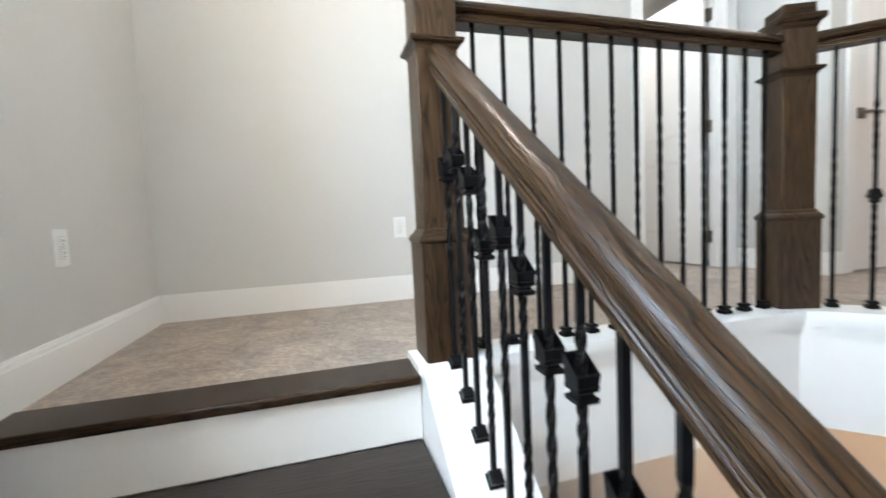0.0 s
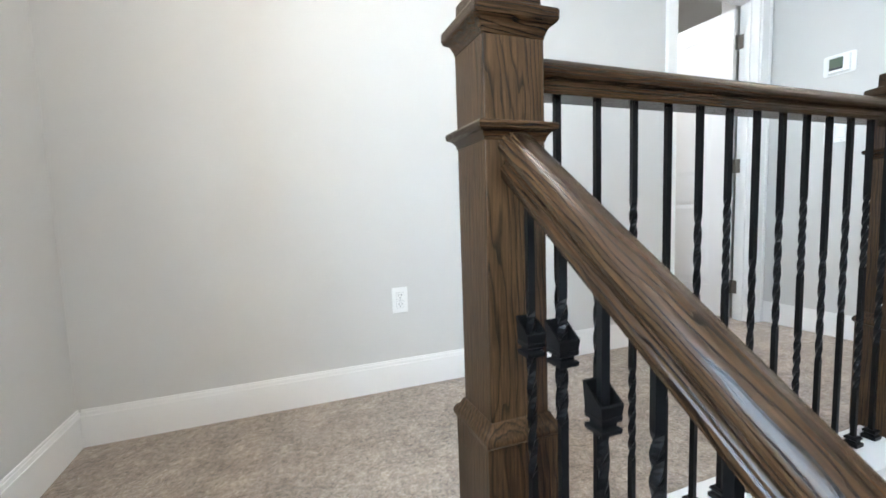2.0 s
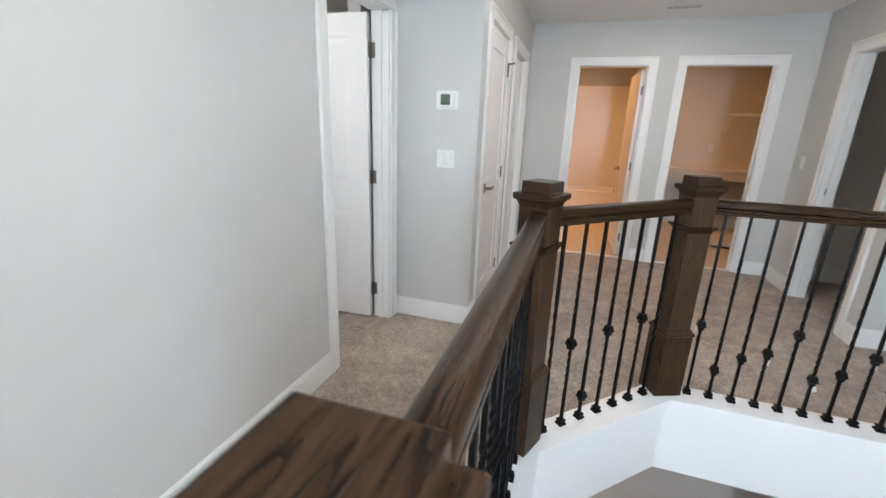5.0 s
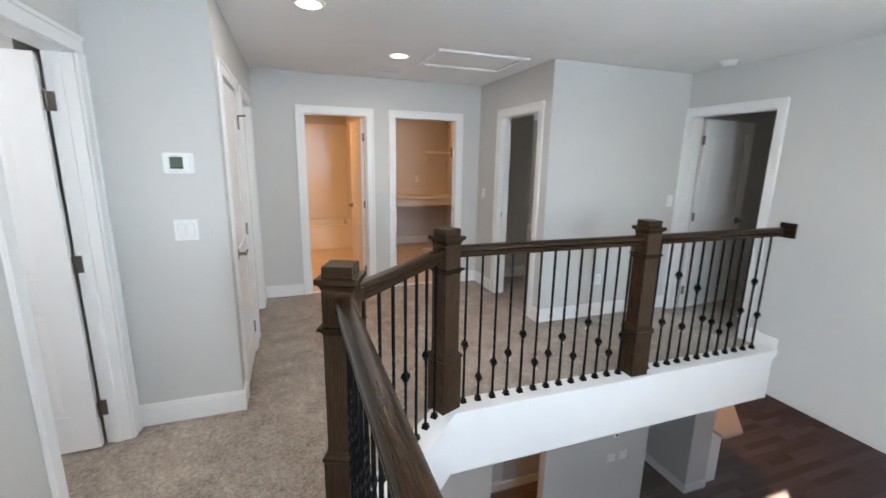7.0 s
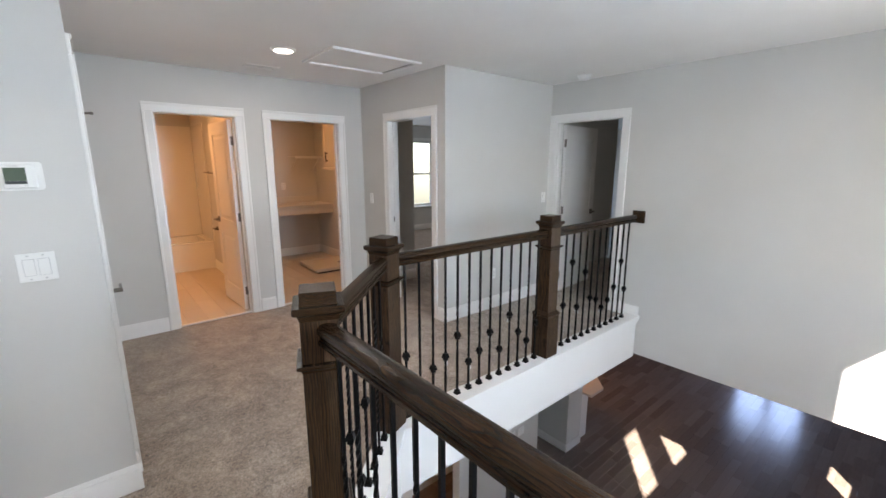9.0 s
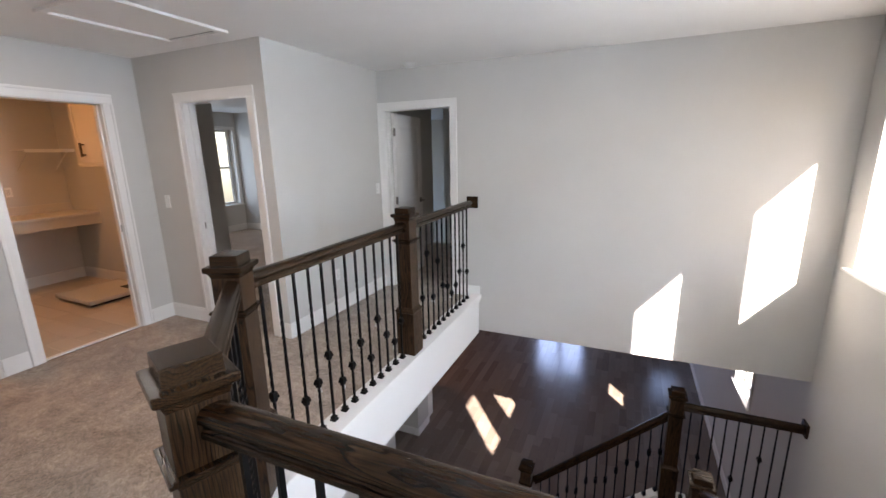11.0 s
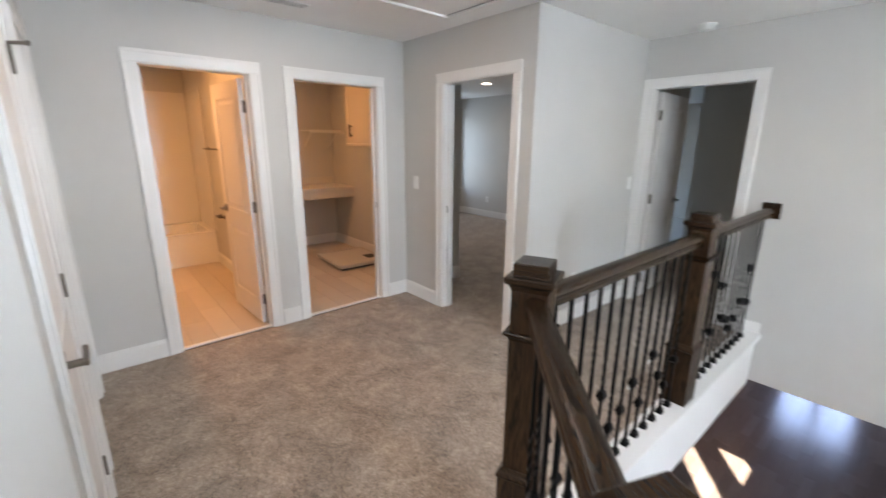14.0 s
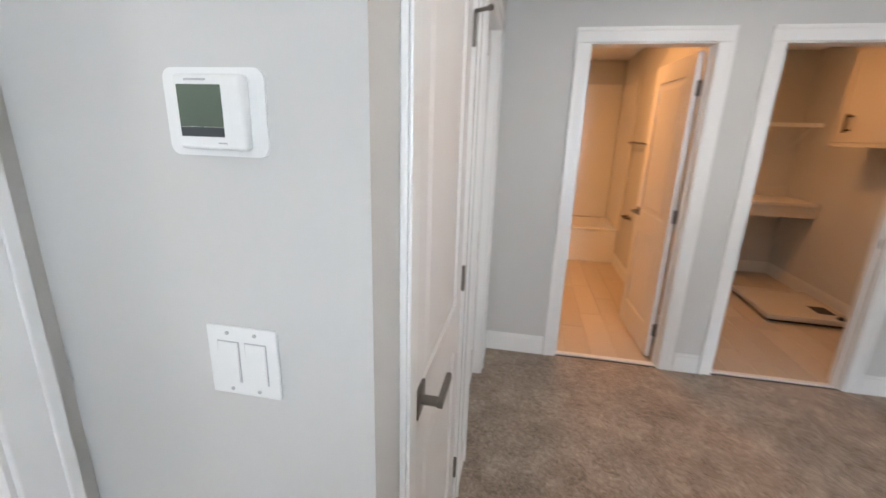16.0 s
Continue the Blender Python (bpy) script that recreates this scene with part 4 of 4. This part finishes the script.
cyl(bm, (0.02, 0, -0.043), (0.02, 0, -0.0402), 0.008, 0.008, 16)
part("button", bm, GREY, t)

# ---- windows ----
GLASS, gnt, gbs = mat("window_glass", 0.0)
gbs.inputs["Transmission Weight"].default_value = 1.0
gbs.inputs["IOR"].default_value = 1.01
VINYL = paint("white_vinyl", (0.80, 0.80, 0.79), 0.35, 0.0, 60, 0.01)


def window(name, x, out, lo, hi, z0, z1, inner, rail=True, sill=True, trim=True, label="white double-hung window with a meeting rail"):
    """A window in a wall facing along x: frame at x; inner is the room face of the wall, out the way out of the room."""
    t = tagged(new(name), label, "window", kind="structure")
    f = 0.045
    mid = (z0 + z1) / 2
    def bar(nm, a, b, p, q, d=0.05):
        bm = bmesh.new()
        box(bm, min(x, x + out * d), a, p, max(x, x + out * d), b, q)
        bevel(bm, 0.004, 1)
        part(nm, bm, VINYL, t)
    bar("window_frame", lo, lo + f, z0, z1)
    bar("window_frame", hi - f, hi, z0, z1)
    bar("window_frame", lo + f, hi - f, z0, z0 + f)
    bar("window_frame", lo + f, hi - f, z1 - f, z1)
    if rail:
        bar("meeting_rail", lo + f, hi - f, mid - 0.02, mid + 0.02, 0.04)
    for p, q in (((z0 + f, mid - 0.02), (mid + 0.02, z1 - f)) if rail else ((z0 + f, z1 - f),)):
        bm = bmesh.new()
        box(bm, x + out * 0.022 - 0.002, lo + f, p, x + out * 0.022 + 0.002, hi - f, q)
        g = part("pane", bm, GLASS, t, "clear glass pane")
        g.visible_shadow = False
    if sill:
        bm = bmesh.new()
        e = inner - out * 0.045
        box(bm, min(e, inner + out * 0.001), lo - 0.09, z0 - 0.024, max(e, inner + out * 0.001), hi + 0.09, z0 - 0.001)
        bevel(bm, 0.005, 2)
        part("window_sill", bm, TRIM, t, "white painted sill")
    if sill and trim:
        bm = bmesh.new()
        for a, b, p, q in ((lo - 0.062, lo, z0, z1 + 0.062), (hi, hi + 0.062, z0, z1 + 0.062), (lo, hi, z1, z1 + 0.062)):
            e = inner - out * 0.016
            box(bm, min(e, inner - out * 0.0005), a, p, max(e, inner - out * 0.0005), b, q)
        part("casing", bm, TRIM, t)
    if sill:
        bm = bmesh.new()
        a, b = sorted((inner, x))
        box(bm, a, lo, z0 - 0.0005, b, hi, z0 + 0.006)
        part("stool", bm, TRIM, t)
    return t


for i, (lo, hi) in enumerate(WINDOWS):
    window("window_%d" % (i + 1), SIDE - 0.15, -1, lo, hi, WZ[0], WZ[1], SIDE, rail=False, trim=False, label="white stair window in a plastered opening of the outer wall")
window("window_4", SIDE - 0.10, -1, LOWWIN[0], LOWWIN[1], LOWWIN[2], LOWWIN[3], SIDE, rail=False, label="small white window of the great room")
window("window_5", 8.92, 1, -4.47, -3.6, 0.57, 2.1, 8.82, label="white double-hung bedroom window")

# ---- bathroom ----
TILE = paint("tub_surround", (0.80, 0.78, 0.74), 0.25, 0.03, 12, 0.015)
BRONZE = mat("dark_bronze", 0.35, 0.9)[0]
BRONZE.node_tree.nodes["Principled BSDF"].inputs["Base Color"].default_value = (0.10, 0.075, 0.055, 1)
t = thing("bathtub", "white built-in bathtub with a plain apron", "bathtub")
bm = bmesh.new()
box(bm, 7.80, 0.685, 0.0, 7.84, 2.345, 0.40)
bevel(bm, 0.008, 2)
part("apron", bm, TILE, t)
bm = bmesh.new()
for a in ((7.79, 0.685, 7.88, 2.345), (8.53, 0.685, 8.615, 2.345), (7.881, 0.685, 8.529, 0.77), (7.881, 2.26, 8.529, 2.345)):
    box(bm, a[0], a[1], 0.401, a[2], a[3], 0.425)
bevel(bm, 0.006, 2)
part("rim", bm, TILE, t)
bm = bmesh.new()
rim = [(7.88, 0.77), (8.53, 0.77), (8.53, 2.26), (7.88, 2.26)]
hi_v = [bm.verts.new((x, y, 0.405)) for x, y in rim]
lo_v = [bm.verts.new((x + (8.205 - x) * 0.2, y + (1.515 - y) * 0.12, 0.08)) for x, y in rim]
for i in range(4):
    bm.faces.new((hi_v[i], hi_v[(i + 1) % 4], lo_v[(i + 1) % 4], lo_v[i]))
bm.faces.new(lo_v)
part("basin", bm, TILE, t)
bm = bmesh.new()
box(bm, 7.74, 0.685, 0.43, 8.60, 0.692, 2.15)
box(bm, 8.605, 0.693, 0.43, 8.618, 2.345, 2.15)
structure("trim_tub_surround", bm, TILE, "glossy white tub surround panels", "tub surround")


def towel_bar(x0, x1, z, name, label):
    t = thing(name, label, name.replace("_", " "), pose(0, 0.68, 0))
    for x in (x0, x1):
        bm = bmesh.new()
        box(bm, x - 0.022, 0.0, z - 0.022, x + 0.022, 0.008, z + 0.022)
        cyl(bm, (x, 0.008, z), (x, 0.06, z), 0.008, seg=12)
        part("post", bm, BRONZE, t)
    bm = bmesh.new()
    cyl(bm, (x0 - 0.012, 0.055, z), (x1 + 0.012, 0.055, z), 0.010, seg=12)
    part("bar", bm, BRONZE, t)


towel_bar(6.90, 7.65, 1.45, "towel_bar", "dark bronze towel bar on the bathroom wall")
towel_bar(7.30, 7.45, 0.66, "paper_holder", "dark bronze toilet paper holder on the bathroom wall")

# ---- laundry ----
LAM = paint("counter_laminate", (0.62, 0.58, 0.52), 0.35, 0.03, 200, 0.05)
CAB = paint("cabinet_paint", (0.60, 0.55, 0.49), 0.4, 0.03, 90, 0.02)
t = thing("laundry_counter", "pale laminate counter with a deep front edge on the laundry wall", "counter")
bm = bmesh.new()
box(bm, 7.33, -1.079, 0.885, 7.949, 0.569, 0.92)
bevel(bm, 0.006, 2)
part("top", bm, LAM, t)
bm = bmesh.new()
box(bm, 7.35, -1.079, 0.77, 7.372, 0.569, 0.8845)
part("apron", bm, CAB, t)
bm = bmesh.new()
box(bm, 7.93, -1.079, 0.9205, 7.9495, 0.569, 1.02)
part("backsplash", bm, LAM, t)
t = thing("wire_shelf", "white wire shelf on the laundry wall", "shelf")
for i in range(10):
    bm = bmesh.new()
    cyl(bm, (7.62 + i * 0.034, -1.075, 1.69), (7.62 + i * 0.034, -0.58, 1.69), 0.003, seg=6)
    part("wire", bm, PLASTIC, t)
bm = bmesh.new()
box(bm, 7.60, -1.075, 1.66, 7.612, -0.58, 1.70)
part("lip", bm, PLASTIC, t)
for y in (-1.0, -0.62):
    bm = bmesh.new()
    cyl(bm, (7.62, y, 1.67), (7.945, y, 1.45), 0.005, seg=8)
    part("brace", bm, PLASTIC, t)
for x0, x1 in ((6.24, 6.86), (5.61, 6.23)):
    t = thing("wall_cabinet", "pale painted wall cabinet with a bar pull over the laundry floor", "cabinet", pose(0, 0, 0), "laundry wall cabinets")
    bm = bmesh.new()
    box(bm, x0, -1.079, 1.52, x1, -0.76, 2.30)
    part("body", bm, CAB, t)
    bm = bmesh.new()
    box(bm, x0 + 0.004, -0.7595, 1.525, x1 - 0.004, -0.742, 2.295)
    dr = part("door", bm, CAB, t)
    bm = bmesh.new()
    for a in ((x0 + 0.004, 1.525, x0 + 0.06, 2.295), (x1 - 0.06, 1.525, x1 - 0.004, 2.295), (x0 + 0.0605, 1.525, x1 - 0.0605, 1.585), (x0 + 0.0605, 2.235, x1 - 0.0605, 2.295)):
        box(bm, a[0], -0.7415, a[1], a[2], -0.734, a[3])
    part("door_frame", bm, CAB, dr)
    bm = bmesh.new()
    hx = x1 - 0.17
    box(bm, hx - 0.010, -0.705, 1.595, hx + 0.010, -0.690, 1.745)
    for z in (1.615, 1.725):
        box(bm, hx - 0.008, -0.7335, z - 0.008, hx + 0.008, -0.7055, z + 0.008)
    part("pull", bm, BRONZE, dr, "dark bronze bar pull")
    bm = bmesh.new()
    box(bm, x0, -0.775, 1.485, x1 - 0.001, -0.730, 1.5195)
    bevel(bm, 0.003, 1)
    part("light_rail", bm, CAB, t)
t = thing("washer_pan", "pale washer drain pan lying on the laundry floor", "drain pan", pose(6.73, -0.665, 0, 0, 0, -2))
bm = bmesh.new()
box(bm, -0.37, -0.33, 0.030, 0.37, 0.33, 0.065)
bevel(bm, 0.010, 2)
part("tray", bm, CAB, t)
# inset block lifting the tray, near-black for the shadow beneath it
bm = bmesh.new()
box(bm, -0.33, -0.29, 0.001, 0.33, 0.29, 0.0298)
part("foot", bm, DARK, t)
for a in ((-0.37, -0.33, 0.37, -0.31), (-0.37, 0.31, 0.37, 0.33), (-0.37, -0.3095, -0.35, 0.3095), (0.35, -0.3095, 0.37, 0.3095)):
    bm = bmesh.new()
    box(bm, a[0], a[1], 0.0652, a[2], a[3], 0.076)
    bevel(bm, 0.003, 1)
    part("lip", bm, CAB, t)
bm = bmesh.new()
box(bm, -0.20, -0.27, 0.0653, -0.03, -0.14, 0.069)
part("manual", bm, DARK, t, "dark printed leaflet")
bm = bmesh.new()
cyl(bm, (-0.30, -0.25, 0.0653), (-0.30, -0.25, 0.085), 0.03, 0.022, 20)
part("drain", bm, DARK, t)

# ---- lower level ----
LX = 3.90
wall("wall_lower_hall", "x", LX, LX + 0.12, -2.35, 2.6, LOW, LCEIL, [(-0.87, -0.19, LOW, LOW + 2.2)])
wall("wall_lower_passage", "x", 5.0, 5.1, -2.35, 2.6, LOW, LCEIL)
wall("wall_lower_return", "y", -2.35, -2.25, LX + 0.1205, 5.1, LOW, LCEIL)
bm = bmesh.new()
box(bm, 4.11, -3.82, LOW, 6.5, -3.43, LCEIL)
structure("wall_pillar", bm, WALL, "light grey pillar at the end of a kitchen wall", "wall")
wall("wall_kitchen", "x", 6.5, 6.6, -9.0, -2.35, LOW, LCEIL)
baseboard("x", LX, -1, -2.364, -0.86, LOW)
baseboard("x", 4.11, -1, -3.834, -3.416, LOW)
baseboard("y", -3.43, 1, 4.11, 6.5, LOW)
baseboard("y", -3.82, -1, 4.11, 4.35, LOW)
baseboard("y", -2.35, -1, LX, 5.1, LOW)
baseboard("x", 5.0, -1, -2.25, 2.6, LOW)
baseboard("x", SIDE, 1, -9.0, -2.3, LOW)
t = thing("kitchen_counter", "pale stone kitchen counter on a white base beside the pillar", "counter")
bm = bmesh.new()
polygon_slab(bm, [(3.95, -3.83), (3.95, -4.20), (4.60, -4.86), (6.49, -4.86), (6.49, -3.83)], LOW + 0.90, LOW + 0.94)
part("countertop", bm, LAM, t)
bm = bmesh.new()
polygon_slab(bm, [(4.16, -3.835), (4.16, -4.10), (4.68, -4.62), (6.48, -4.62), (6.48, -3.835)], LOW, LOW + 0.8995)
part("base", bm, TRIM, t)
t = switch(pose(LX, -1.80, LOW + 1.16, 0, 0, -90), 2, "white double rocker light switch on the lower wall")
t = switch(pose(LX, -1.98, LOW + 1.16, 0, 0, -90), 2, "white double rocker light switch on the lower wall")
t = plate("keypad", "white square keypad with a dark lens on the lower wall", "keypad", pose(LX, -1.85, LOW + 1.46, 0, 0, -90), 0.08, 0.08)
bm = bmesh.new()
cyl(bm, (0, -0.0095, 0), (0, -0.0061, 0), 0.018, seg=20)
part("lens", bm, DARK, t)
t = thing("wall_grille", "white return air grille low on the passage wall", "vent", pose(5.0, -0.75, LOW + 0.32, 0, 0, -90))
bm = bmesh.new()
for a in ((-0.2, -0.16, 0.2, -0.135), (-0.2, 0.135, 0.2, 0.16), (-0.2, -0.1345, -0.175, 0.1345), (0.175, -0.1345, 0.2, 0.1345)):
    box(bm, a[0], -0.010, a[1], a[2], -0.0005, a[3])
part("frame", bm, PLASTIC, t)
for i in range(12):
    bm = bmesh.new()
    box(bm, -0.1745, -0.008, -0.13 + i * 0.0225, 0.1745, -0.002, -0.118 + i * 0.0225)
    part("slat", bm, PLASTIC, t)

# ---- plank floors, last ----
plank_floor("floor_vinyl", "pale wood-look vinyl plank floor", FX + 0.04, 8.62, -1.08, 2.35, 0.0, 0.18, 1.2, "x", BATHFLOOR, lambda x, y: x < 8)
plank_floor("floor_hardwood", "dark hardwood plank floor of the great room", SIDE, 6.5, -9.0, 2.6, LOW, 0.127, 0.9, "y", DARKFLOOR, lambda x, y: 0.2 < x < 4.3 and -5.6 < y < -2.2)
